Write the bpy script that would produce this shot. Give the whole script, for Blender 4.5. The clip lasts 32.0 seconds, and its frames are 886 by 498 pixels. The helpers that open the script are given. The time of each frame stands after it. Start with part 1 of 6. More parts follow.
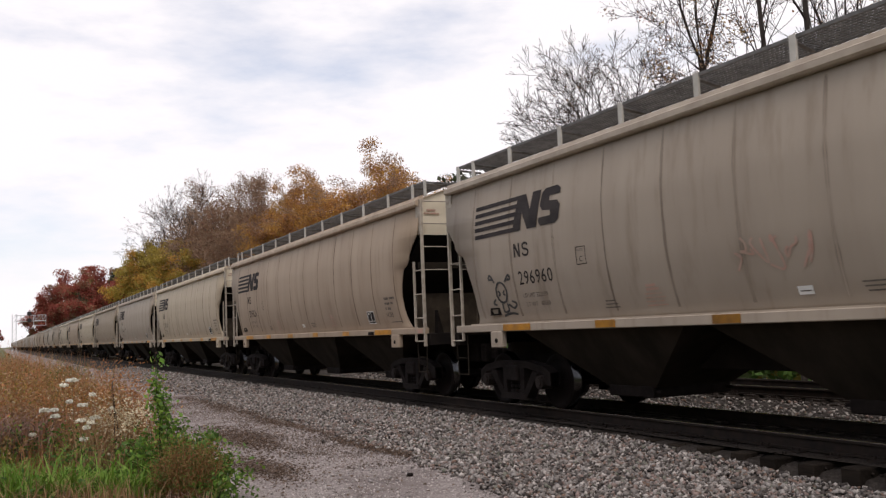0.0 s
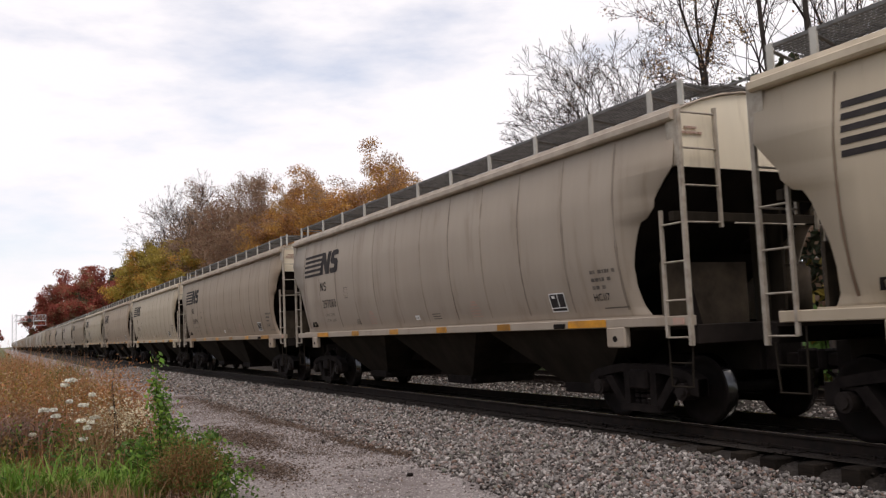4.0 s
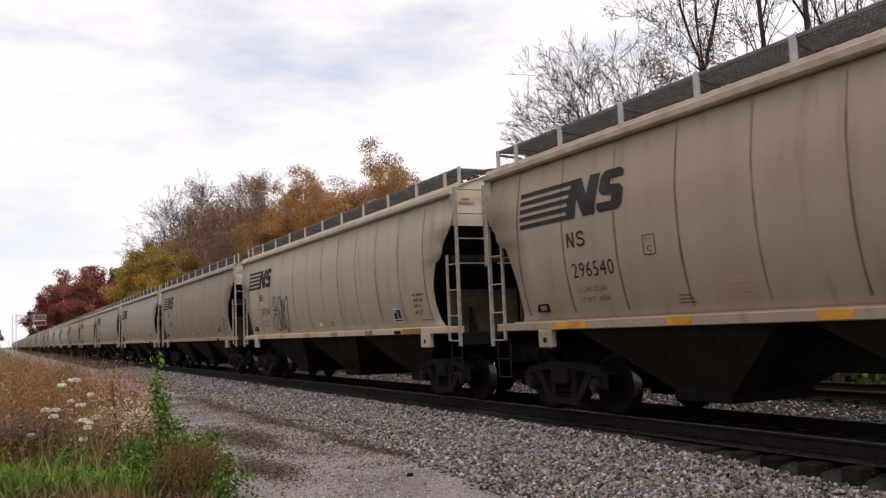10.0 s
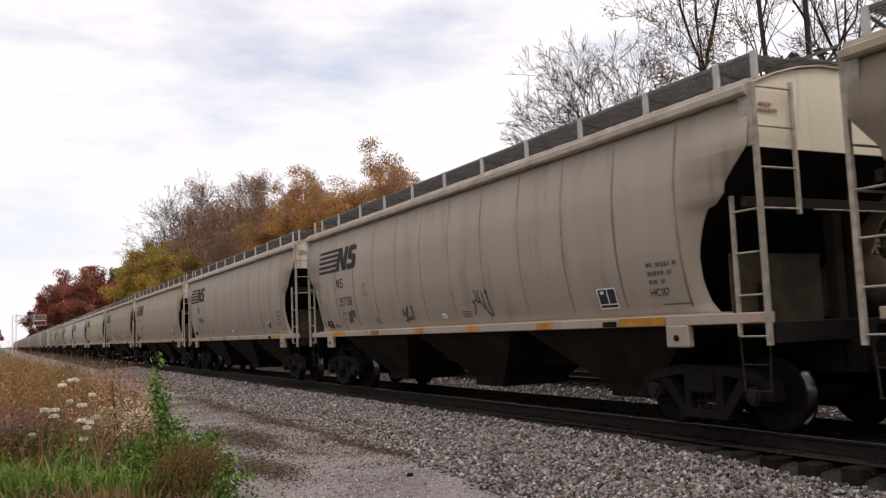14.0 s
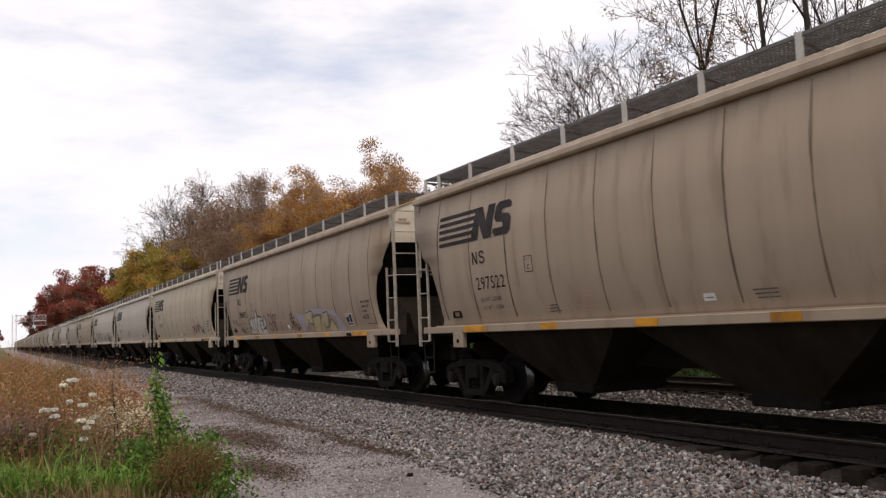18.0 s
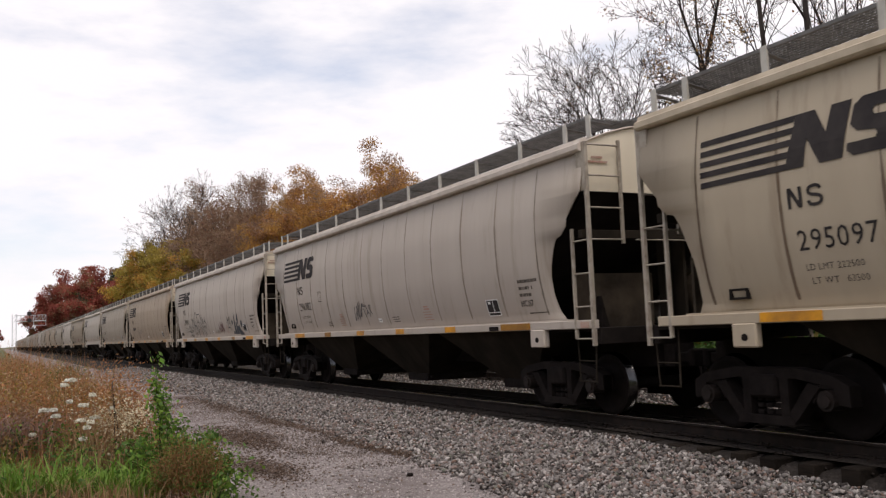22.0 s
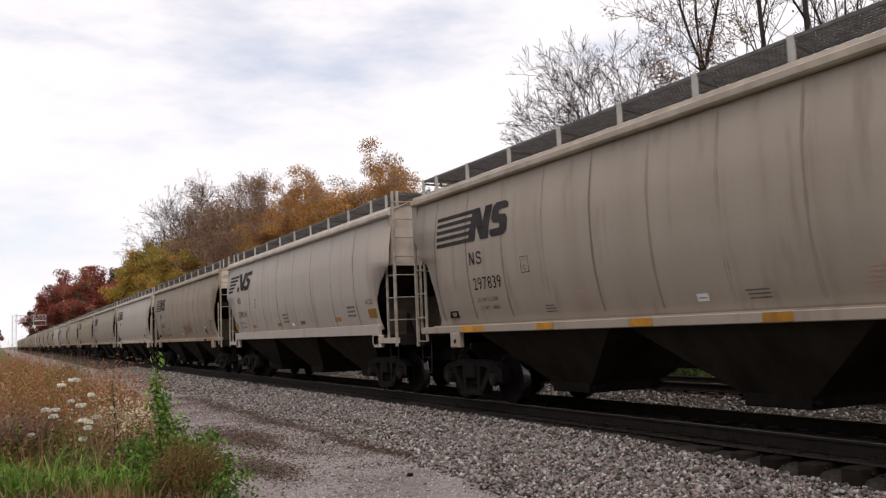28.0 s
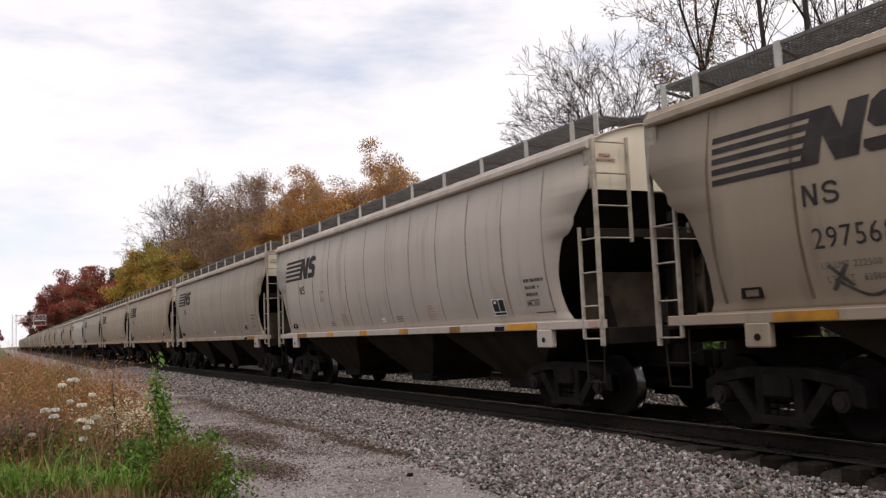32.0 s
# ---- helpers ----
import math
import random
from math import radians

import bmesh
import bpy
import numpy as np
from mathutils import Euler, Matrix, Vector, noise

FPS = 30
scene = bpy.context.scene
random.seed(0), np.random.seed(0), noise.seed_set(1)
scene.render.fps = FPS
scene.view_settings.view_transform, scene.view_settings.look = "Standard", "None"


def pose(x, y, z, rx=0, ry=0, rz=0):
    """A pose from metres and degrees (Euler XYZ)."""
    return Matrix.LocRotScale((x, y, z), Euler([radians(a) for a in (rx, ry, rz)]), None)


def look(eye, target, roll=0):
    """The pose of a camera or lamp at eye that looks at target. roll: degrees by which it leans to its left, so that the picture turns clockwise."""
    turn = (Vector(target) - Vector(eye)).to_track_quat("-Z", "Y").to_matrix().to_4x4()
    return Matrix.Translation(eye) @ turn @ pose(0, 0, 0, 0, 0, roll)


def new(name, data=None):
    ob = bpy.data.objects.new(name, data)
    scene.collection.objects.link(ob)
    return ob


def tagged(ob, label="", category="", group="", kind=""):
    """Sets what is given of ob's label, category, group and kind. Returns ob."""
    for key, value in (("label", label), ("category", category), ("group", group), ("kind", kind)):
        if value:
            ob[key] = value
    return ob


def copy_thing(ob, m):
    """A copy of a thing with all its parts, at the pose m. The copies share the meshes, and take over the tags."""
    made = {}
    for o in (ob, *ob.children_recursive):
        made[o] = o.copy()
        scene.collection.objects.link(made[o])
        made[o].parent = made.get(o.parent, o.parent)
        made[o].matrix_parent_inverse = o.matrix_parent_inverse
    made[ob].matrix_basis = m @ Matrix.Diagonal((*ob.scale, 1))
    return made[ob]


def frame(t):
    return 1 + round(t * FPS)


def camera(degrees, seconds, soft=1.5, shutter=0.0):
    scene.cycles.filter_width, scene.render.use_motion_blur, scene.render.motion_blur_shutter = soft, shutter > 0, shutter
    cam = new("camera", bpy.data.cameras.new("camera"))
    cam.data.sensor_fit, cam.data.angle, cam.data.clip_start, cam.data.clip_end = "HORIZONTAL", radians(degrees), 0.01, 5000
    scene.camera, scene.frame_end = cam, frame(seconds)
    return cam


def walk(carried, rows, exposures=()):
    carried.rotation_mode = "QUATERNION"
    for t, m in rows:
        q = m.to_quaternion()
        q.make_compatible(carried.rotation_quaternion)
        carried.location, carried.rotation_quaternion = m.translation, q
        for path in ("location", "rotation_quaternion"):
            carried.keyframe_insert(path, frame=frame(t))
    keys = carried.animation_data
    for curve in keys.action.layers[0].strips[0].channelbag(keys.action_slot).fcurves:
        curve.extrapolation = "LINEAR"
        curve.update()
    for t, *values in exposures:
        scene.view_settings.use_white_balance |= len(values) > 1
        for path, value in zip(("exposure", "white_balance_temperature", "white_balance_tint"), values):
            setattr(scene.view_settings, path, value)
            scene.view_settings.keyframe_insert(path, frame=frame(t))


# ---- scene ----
cam = camera(53.51, 32.0, 1.25, 0.07)
EYE = look((0, 0, 1.387), (0.44956, 0.88858, 1.47822), -2.320)
walk(cam, [(0, EYE), (32, EYE)], [(0, 0.0, 6500, 13), (32, 0.0, 6500, 13)])

XT = 9.10           # centre line of the near track; rail heads are at height 0
XT2 = 13.95         # centre line of the far track
PITCH = 17.4        # length of one car over its couplers
FIRST = 24.08       # where the middle of the lead car seen at the start stands
# way run by the train, in metres, time by time
RUN = [(0, 0.0), (2, 21.19), (6, 63.645), (9, 95.35), (13, 137.55), (19, 200.44), (23, 242.27), (25, 263.065), (28, 294.26), (32, 335.78)]

# ---- world and light ----
world = bpy.data.worlds.new("world")
scene.world = world
world.use_nodes = True
wn, wl = world.node_tree.nodes, world.node_tree.links
wn.clear()
w_out = wn.new("ShaderNodeOutputWorld")
w_sky = wn.new("ShaderNodeTexSky")
w_sky.sky_type, w_sky.sun_disc = "NISHITA", False
w_sky.sun_elevation, w_sky.sun_rotation = radians(61), radians(207)
w_bg = wn.new("ShaderNodeBackground")
w_bg.inputs[1].default_value = 0.15
w_cloud = wn.new("ShaderNodeBackground")
w_cloud.inputs[0].default_value = (0.99, 0.963, 0.975, 1)
w_cloud.inputs[1].default_value = 1.04
w_mix = wn.new("ShaderNodeMixShader")
w_tc = wn.new("ShaderNodeTexCoord")
w_map = wn.new("ShaderNodeMapping")
w_map.inputs["Scale"].default_value = (1.0, 1.0, 3.2)
w_map.inputs["Rotation"].default_value = (0.0, 0.25, 0.3)
w_noise = wn.new("ShaderNodeTexNoise")
w_noise.inputs["Scale"].default_value = 3.4
w_noise.inputs["Detail"].default_value = 7
w_noise.inputs["Roughness"].default_value = 0.55
w_ramp = wn.new("ShaderNodeValToRGB")
w_ramp.color_ramp.elements[0].position, w_ramp.color_ramp.elements[0].color = 0.37, (0.50, 0.50, 0.50, 1)
w_ramp.color_ramp.elements[1].position, w_ramp.color_ramp.elements[1].color = 0.56, (1, 1, 1, 1)
wl.new(w_tc.outputs["Generated"], w_map.inputs[0])
wl.new(w_map.outputs[0], w_noise.inputs["Vector"])
w_xyz, w_east = wn.new("ShaderNodeSeparateXYZ"), wn.new("ShaderNodeMath")
w_east.operation = "MULTIPLY_ADD"
w_east.inputs[1].default_value = 0.22      # the cloud thickens towards +x
wl.new(w_tc.outputs["Generated"], w_xyz.inputs[0])
wl.new(w_xyz.outputs["X"], w_east.inputs[0])
wl.new(w_noise.outputs["Fac"], w_east.inputs[2])
wl.new(w_east.outputs[0], w_ramp.inputs[0])
wl.new(w_sky.outputs[0], w_bg.inputs[0])
wl.new(w_ramp.outputs[0], w_mix.inputs[0])
wl.new(w_bg.outputs[0], w_mix.inputs[1])
wl.new(w_cloud.outputs[0], w_mix.inputs[2])
wl.new(w_mix.outputs[0], w_out.inputs[0])

sun = new("sun", bpy.data.lights.new("sun", "SUN"))
sun.data.energy, sun.data.angle, sun.data.color = 1.5, radians(30), (1.0, 0.95, 0.87)
sun.matrix_world = look((0, -15, 40), (10, 5, 0))
scene.view_settings.exposure = 0.0

# ---- materials ----


def mat(name, c1, c2=None, scale=4.0, rough=0.8, metal=0.0, bump=0.0, bscale=40.0, stretch=(1, 1, 1), vary=0.0, low=0.35, high=0.65,
        c3=None, scale3=1.0, low3=0.5, high3=0.62, island=0.0, spec=0.4):
    """A surface: two colours mixed by noise, a third in larger patches, relief, and a shift from object to object or piece to piece."""
    m = bpy.data.materials.new(name)
    m.use_nodes = True
    n, l = m.node_tree.nodes, m.node_tree.links
    b = n["Principled BSDF"]
    b.inputs["Roughness"].default_value, b.inputs["Metallic"].default_value = rough, metal
    b.inputs["Specular IOR Level"].default_value = spec
    tc = n.new("ShaderNodeTexCoord")
    mp = n.new("ShaderNodeMapping")
    mp.inputs["Scale"].default_value = stretch
    l.new(tc.outputs["Object"], mp.inputs[0])
    obj = n.new("ShaderNodeObjectInfo")
    shift = n.new("ShaderNodeVectorMath")
    shift.operation = "MULTIPLY_ADD"
    shift.inputs[1].default_value = (37.0, 53.0, 11.0)
    l.new(obj.outputs["Random"], shift.inputs[0])
    l.new(mp.outputs[0], shift.inputs[2])

    def patch(sc, lo, hi, a, c):
        t = n.new("ShaderNodeTexNoise")
        t.inputs["Scale"].default_value, t.inputs["Detail"].default_value, t.inputs["Roughness"].default_value = sc, 6, 0.6
        l.new(shift.outputs[0], t.inputs["Vector"])
        r = n.new("ShaderNodeMapRange")
        r.inputs["From Min"].default_value, r.inputs["From Max"].default_value = lo, hi
        l.new(t.outputs["Fac"], r.inputs["Value"])
        x = n.new("ShaderNodeMix")
        x.data_type = "RGBA"
        l.new(r.outputs[0], x.inputs["Factor"])
        if isinstance(a, tuple):
            x.inputs["A"].default_value = (*a, 1)
        else:
            l.new(a, x.inputs["A"])
        x.inputs["B"].default_value = (*c, 1)
        return x.outputs["Result"]

    out = patch(scale, low, high, c1, c2 or tuple(v * 0.75 for v in c1))
    if c3:
        out = patch(scale3, low3, high3, out, c3)
    for amount, source in ((vary, obj.outputs["Random"]), (island, None)):
        if amount:
            if source is None:
                source = n.new("ShaderNodeNewGeometry").outputs["Random Per Island"]
            r = n.new("ShaderNodeMapRange")
            r.inputs["To Min"].default_value, r.inputs["To Max"].default_value = 1 - amount, 1 + amount
            l.new(source, r.inputs["Value"])
            h = n.new("ShaderNodeHueSaturation")
            l.new(r.outputs[0], h.inputs["Value"])
            l.new(out, h.inputs["Color"])
            out = h.outputs[0]
    l.new(out, b.inputs["Base Color"])
    if bump:
        t = n.new("ShaderNodeTexNoise")
        t.inputs["Scale"].default_value, t.inputs["Detail"].default_value = bscale, 4
        l.new(shift.outputs[0], t.inputs["Vector"])
        bp = n.new("ShaderNodeBump")
        bp.inputs["Strength"].default_value, bp.inputs["Distance"].default_value = bump, 0.02
        l.new(t.outputs["Fac"], bp.inputs["Height"])
        l.new(bp.outputs[0], b.inputs["Normal"])
    return m


STREAK = (1.0, 1.0, 0.12)
M = {}
for paint, ca, cb, cc in (("tan", (0.394, 0.298, 0.213), (0.335, 0.247, 0.174), (0.246, 0.171, 0.115)),
                          ("dun", (0.345, 0.266, 0.192), (0.297, 0.226, 0.160), (0.235, 0.172, 0.117)),
                          ("grey", (0.394, 0.321, 0.249), (0.341, 0.273, 0.210), (0.264, 0.201, 0.144)),
                          ("sand", (0.488, 0.396, 0.285), (0.429, 0.344, 0.245), (0.335, 0.255, 0.174)),
                          ("light", (0.505, 0.430, 0.362), (0.452, 0.380, 0.314), (0.36, 0.288, 0.225))):
    M["side_" + paint] = mat("weathered paint " + paint, ca, cb, 1.6, 0.62, 0, 0.12, 9, STREAK, 0.06, 0.3, 0.7, cc, 3.2, 0.56, 0.78)
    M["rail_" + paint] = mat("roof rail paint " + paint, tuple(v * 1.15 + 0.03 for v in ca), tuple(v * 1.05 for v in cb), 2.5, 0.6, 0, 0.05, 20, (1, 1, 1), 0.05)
M["end"] = mat("cream end paint", (0.784, 0.693, 0.540), (0.672, 0.583, 0.443), 1.5, 0.6, 0, 0.05, 12, STREAK, 0.06, 0.35, 0.7, (0.403, 0.308, 0.205), 2.6, 0.60, 0.78)
# grime plus the shade of downward faces, both put into the colour
M["slope"] = mat("grimy steel, underside shade in colour", (0.026, 0.020, 0.017), (0.014, 0.011, 0.010), 2.0, 0.9, 0, 0.1, 20, spec=0.08)
# dusty, and near black: shade beneath the car is part of this colour
M["hopper"] = mat("dusty hopper paint with underside shade", (0.036, 0.028, 0.021), (0.020, 0.016, 0.012), 1.8, 0.9, 0, 0.1, 15, (1, 1, 0.4), spec=0.05)
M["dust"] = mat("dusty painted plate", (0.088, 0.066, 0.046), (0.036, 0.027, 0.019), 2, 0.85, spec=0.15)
M["truck"] = mat("oily brown-black cast steel", (0.021, 0.016, 0.014), (0.012, 0.009, 0.008), 5, 0.85, 0.0, 0.2, 30, spec=0.08)
M["bearing"] = mat("dusty bearing cap", (0.028, 0.020, 0.017), (0.016, 0.012, 0.010), 9, 0.7, 0.0, spec=0.15)
M["wheel"] = mat("dark rolled steel", (0.014, 0.010, 0.009), (0.009, 0.007, 0.006), 6, 0.75, 0.0, spec=0.08)
M["tread"] = mat("worn steel tread", (0.09, 0.087, 0.085), (0.05, 0.048, 0.046), 8, 0.2, 1.0)
M["ladder"] = mat("off-white ladder paint", (0.42, 0.36, 0.29), (0.22, 0.175, 0.135), 7, 0.65, 0, 0, 0, (1, 1, 1), 0.12, 0.4, 0.75, spec=0.25)
M["grate"] = mat("galvanised grating", (0.17, 0.16, 0.152), (0.10, 0.095, 0.09), 6, 0.7, 0.0, spec=0.3)
M["post"] = mat("galvanised post", (0.538, 0.506, 0.454), (0.426, 0.396, 0.346), 5, 0.6)
M["seam"] = mat("rusty weld streak", (0.138, 0.090, 0.058), (0.253, 0.185, 0.134), 1.3, 0.85, 0, 0, 0, (1, 1, 0.5), 0.35, 0.40, 0.70, spec=0.2)
M["seam_pale"] = mat("grey weld streak", (0.24, 0.185, 0.14), (0.36, 0.295, 0.235), 1.3, 0.85, 0, 0, 0, (1, 1, 0.5), 0.3, 0.40, 0.70, spec=0.2)
M["halo"] = mat("faint rust stain", (0.13, 0.09, 0.06), (0.17, 0.12, 0.085), 3, 0.9, spec=0.1)
hn, hl = M["halo"].node_tree.nodes, M["halo"].node_tree.links
h_mix, h_clear, h_noise, h_range, h_tc = (hn.new("ShaderNode" + k) for k in ("MixShader", "BsdfTransparent", "TexNoise", "MapRange", "TexCoord"))
h_noise.inputs["Scale"].default_value = 2.2
h_range.inputs["From Min"].default_value, h_range.inputs["From Max"].default_value = 0.35, 0.75
h_range.inputs["To Min"].default_value, h_range.inputs["To Max"].default_value = 0.12, 0.55
hl.new(h_tc.outputs["Object"], h_noise.inputs["Vector"])
hl.new(h_noise.outputs["Fac"], h_range.inputs["Value"])
hl.new(h_range.outputs[0], h_mix.inputs[0])
hl.new(h_clear.outputs[0], h_mix.inputs[1])
hl.new(hn["Principled BSDF"].outputs[0], h_mix.inputs[2])
hl.new(h_mix.outputs[0], hn["Material Output"].inputs[0])
M["black"] = mat("faded black lettering", (0.034, 0.029, 0.029), (0.058, 0.049, 0.046), 3, 0.8, spec=0.1)
M["faint"] = mat("worn stencil", (0.085, 0.07, 0.06), (0.20, 0.165, 0.135), 9, 0.8, spec=0.2)
M["redtext"] = mat("faded red stencil", (0.47, 0.26, 0.20), (0.42, 0.31, 0.24), 9, 0.7)
M["yellow"] = mat("yellow reflective strip", (0.54, 0.235, 0.010), (0.30, 0.13, 0.018), 3, 0.45, 0, 0, 0, (1, 1, 1), 0.45)
M["white"] = mat("white decal", (0.874, 0.858, 0.821), (0.739, 0.715, 0.670), 6, 0.5)
M["rail"] = mat("rusty rail web", (0.030, 0.020, 0.015), (0.016, 0.012, 0.010), 6, 0.85, 0.0, spec=0.2)
M["railhead"] = mat("worn bright rail head", (0.50, 0.49, 0.48), (0.38, 0.37, 0.36), 10, 0.25, 1.0)
M["tie"] = mat("creosoted timber", (0.027, 0.020, 0.015), (0.013, 0.010, 0.008), 3, 0.95, 0, 0.3, 30, (8, 1, 8), 0.35, spec=0.1)
M["stone"] = mat("crushed stone", (0.295, 0.270, 0.256), (0.205, 0.187, 0.177), 14, 0.9, 0, 0.2, 60, spec=0.2)
sn, sl = M["stone"].node_tree.nodes, M["stone"].node_tree.links
s_geo, s_ramp, s_mix = sn.new("ShaderNodeNewGeometry"), sn.new("ShaderNodeValToRGB"), sn.new("ShaderNodeMix")
s_mix.data_type, s_mix.blend_type = "RGBA", "MULTIPLY"
s_mix.inputs["Factor"].default_value = 1.0
s_ramp.color_ramp.interpolation = "CONSTANT"
for s_pos, s_col in ((0.0, (0.22, 0.20, 0.19)), (0.14, (0.48, 0.45, 0.43)), (0.34, (0.82, 0.79, 0.76)), (0.52, (0.92, 0.74, 0.68)), (0.64, (1.15, 1.13, 1.10)), (0.82, (1.75, 1.70, 1.64)), (0.91, (0.72, 0.52, 0.42)), (0.95, (0.62, 0.66, 0.56))):
    s_el = s_ramp.color_ramp.elements.new(s_pos) if s_pos else s_ramp.color_ramp.elements[0]
    s_el.color = (*s_col, 1)
sl.new(s_geo.outputs["Random Per Island"], s_ramp.inputs[0])
s_in = sn["Principled BSDF"].inputs["Base Color"]
sl.new(s_in.links[0].from_socket, s_mix.inputs["A"])
sl.new(s_ramp.outputs[0], s_mix.inputs["B"])
sl.new(s_mix.outputs["Result"], s_in)
# grime, with the train's shadow put into the stone colour as well
M["dirty"] = mat("grimy stone with train shade", (0.042, 0.033, 0.028), (0.020, 0.016, 0.014), 9, 0.95, 0, 0.2, 60, island=0.5, spec=0.06)
M["clod"] = mat("brown clods", (0.18, 0.135, 0.112), (0.105, 0.08, 0.066), 9, 0.95, 0, 0.2, 60, island=0.4, spec=0.1)
M["pebble"] = mat("pale pebbles", (0.438, 0.389, 0.368), (0.271, 0.236, 0.222), 9, 0.9, 0, 0.2, 60, island=0.45, spec=0.2)
M["gravel"] = mat("fine gravel", (0.386, 0.338, 0.320), (0.183, 0.153, 0.143), 34, 0.95, 0, 1.0, 60, (1, 1, 1), 0, 0.36, 0.64, (0.136, 0.106, 0.096), 0.45, 0.48, 0.66, spec=0.12)
# both ballast grounds: dirt and the shade beneath the train in one colour
M["oily"] = mat("oily ballast darkened for train shade", (0.060, 0.048, 0.040), (0.022, 0.018, 0.016), 24, 0.95, 0, 1.0, 35, spec=0.1)
M["bed"] = mat("dirty ballast bed, darkened for shade", (0.055, 0.045, 0.039), (0.026, 0.022, 0.019), 30, 0.95, 0, 1.0, 40, spec=0.1)
M["soil"] = mat("weedy soil", (0.12, 0.105, 0.05), (0.06, 0.055, 0.025), 1.2, 0.95, 0, 0.6, 10, (1, 1, 1), 0, 0.3, 0.7, (0.09, 0.12, 0.03), 0.3, 0.45, 0.6)


def leafmat(name, c1, c2):
    """Thin leaves, from piece to piece between two colours, letting some light through."""
    m = bpy.data.materials.new(name)
    m.use_nodes = True
    n, l = m.node_tree.nodes, m.node_tree.links
    b = n["Principled BSDF"]
    g = n.new("ShaderNodeNewGeometry")
    x = n.new("ShaderNodeMix")
    x.data_type = "RGBA"
    x.inputs["A"].default_value, x.inputs["B"].default_value = (*c1, 1), (*c2, 1)
    l.new(g.outputs["Random Per Island"], x.inputs["Factor"])
    o = n.new("ShaderNodeObjectInfo")
    r = n.new("ShaderNodeMapRange")
    r.inputs["To Min"].default_value, r.inputs["To Max"].default_value = 0.75, 1.2
    h = n.new("ShaderNodeHueSaturation")
    l.new(o.outputs["Random"], r.inputs["Value"])
    l.new(r.outputs[0], h.inputs["Value"])
    l.new(x.outputs["Result"], h.inputs["Color"])
    l.new(h.outputs[0], b.inputs["Base Color"])
    b.inputs["Roughness"].default_value = 0.7
    t = n.new("ShaderNodeBsdfTranslucent")
    l.new(h.outputs[0], t.inputs["Color"])
    s = n.new("ShaderNodeMixShader")
    s.inputs[0].default_value = 0.3
    l.new(b.outputs[0], s.inputs[1])
    l.new(t.outputs[0], s.inputs[2])
    l.new(s.outputs[0], n["Material Output"].inputs[0])
    return m


M["bark"] = mat("grey-brown bark", (0.066, 0.050, 0.041), (0.034, 0.026, 0.022), 5, 0.95, 0, 0.5, 14, (1, 1, 0.3))
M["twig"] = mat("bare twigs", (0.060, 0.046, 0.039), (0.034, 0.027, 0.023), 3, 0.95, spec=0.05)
# paler than the near twigs: haze put into the far trees' colour
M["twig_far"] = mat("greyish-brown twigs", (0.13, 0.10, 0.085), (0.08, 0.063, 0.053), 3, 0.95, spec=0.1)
M["l_orange"] = leafmat("orange leaves", (0.4, 0.175, 0.04), (0.52, 0.28, 0.06))
M["l_gold"] = leafmat("golden leaves", (0.55, 0.31, 0.05), (0.44, 0.21, 0.04))
M["l_red"] = leafmat("red leaves", (0.27, 0.040, 0.030), (0.33, 0.090, 0.048))
# brown lifted towards the paleness haze gives the far trees
M["l_brown"] = leafmat("russet-brown leaves", (0.27, 0.16, 0.1), (0.34, 0.225, 0.145))
M["l_russet"] = leafmat("muted russet leaves", (0.24, 0.10, 0.06), (0.20, 0.13, 0.06))
M["l_fallen"] = leafmat("damp fallen leaves", (0.165, 0.10, 0.062), (0.075, 0.050, 0.036))
# very dark green: the shade inside thickets put into the leaf colour
M["l_dark"] = leafmat("shaded evergreen leaves", (0.030, 0.045, 0.014), (0.055, 0.050, 0.026))
M["l_olive"] = leafmat("yellow-green leaves", (0.27, 0.21, 0.035), (0.42, 0.30, 0.05))
M["l_green"] = leafmat("green leaves", (0.05, 0.11, 0.016), (0.11, 0.19, 0.032))
M["l_grass"] = leafmat("green grass", (0.11, 0.24, 0.018), (0.25, 0.36, 0.055))
M["l_dry"] = leafmat("dry tan grass", (0.46, 0.29, 0.15), (0.34, 0.19, 0.09))
M["l_rust"] = leafmat("rust-coloured weeds", (0.40, 0.165, 0.062), (0.25, 0.115, 0.05))
M["l_weed"] = leafmat("olive-brown weeds", (0.29, 0.185, 0.055), (0.20, 0.115, 0.042))
M["l_cane"] = leafmat("pinkish-brown canes", (0.19, 0.10, 0.075), (0.46, 0.30, 0.235))
M["l_cream"] = leafmat("cream seed heads", (0.66, 0.58, 0.42), (0.52, 0.43, 0.27))
M["l_white"] = leafmat("white flower heads", (0.86, 0.84, 0.76), (0.78, 0.74, 0.62))

# ---- mesh helpers ----


def mesh_of(bm, material, smooth=False):
    me = bpy.data.meshes.new("mesh")
    bm.normal_update()
    bm.to_mesh(me)
    bm.free()
    me.materials.append(material)
    if smooth:
        for f in me.polygons:
            f.use_smooth = True
    return me


def part(name, bm, material, parent, label="", smooth=False):
    ob = new(name, mesh_of(bm, material, smooth))
    ob.parent = parent
    if label:
        ob["label"] = label
    return ob


def box(bm, x0, x1, y0, y1, z0, z1, bevel=0.0):
    m = Matrix.LocRotScale(((x0 + x1) / 2, (y0 + y1) / 2, (z0 + z1) / 2), None, (x1 - x0, y1 - y0, z1 - z0))
    made = bmesh.ops.create_cube(bm, size=1, matrix=m)["verts"]
    if bevel:
        edges = list({e for v in made for e in v.link_edges})
        bmesh.ops.bevel(bm, geom=edges, offset=bevel, segments=1, affect="EDGES")
    return bm


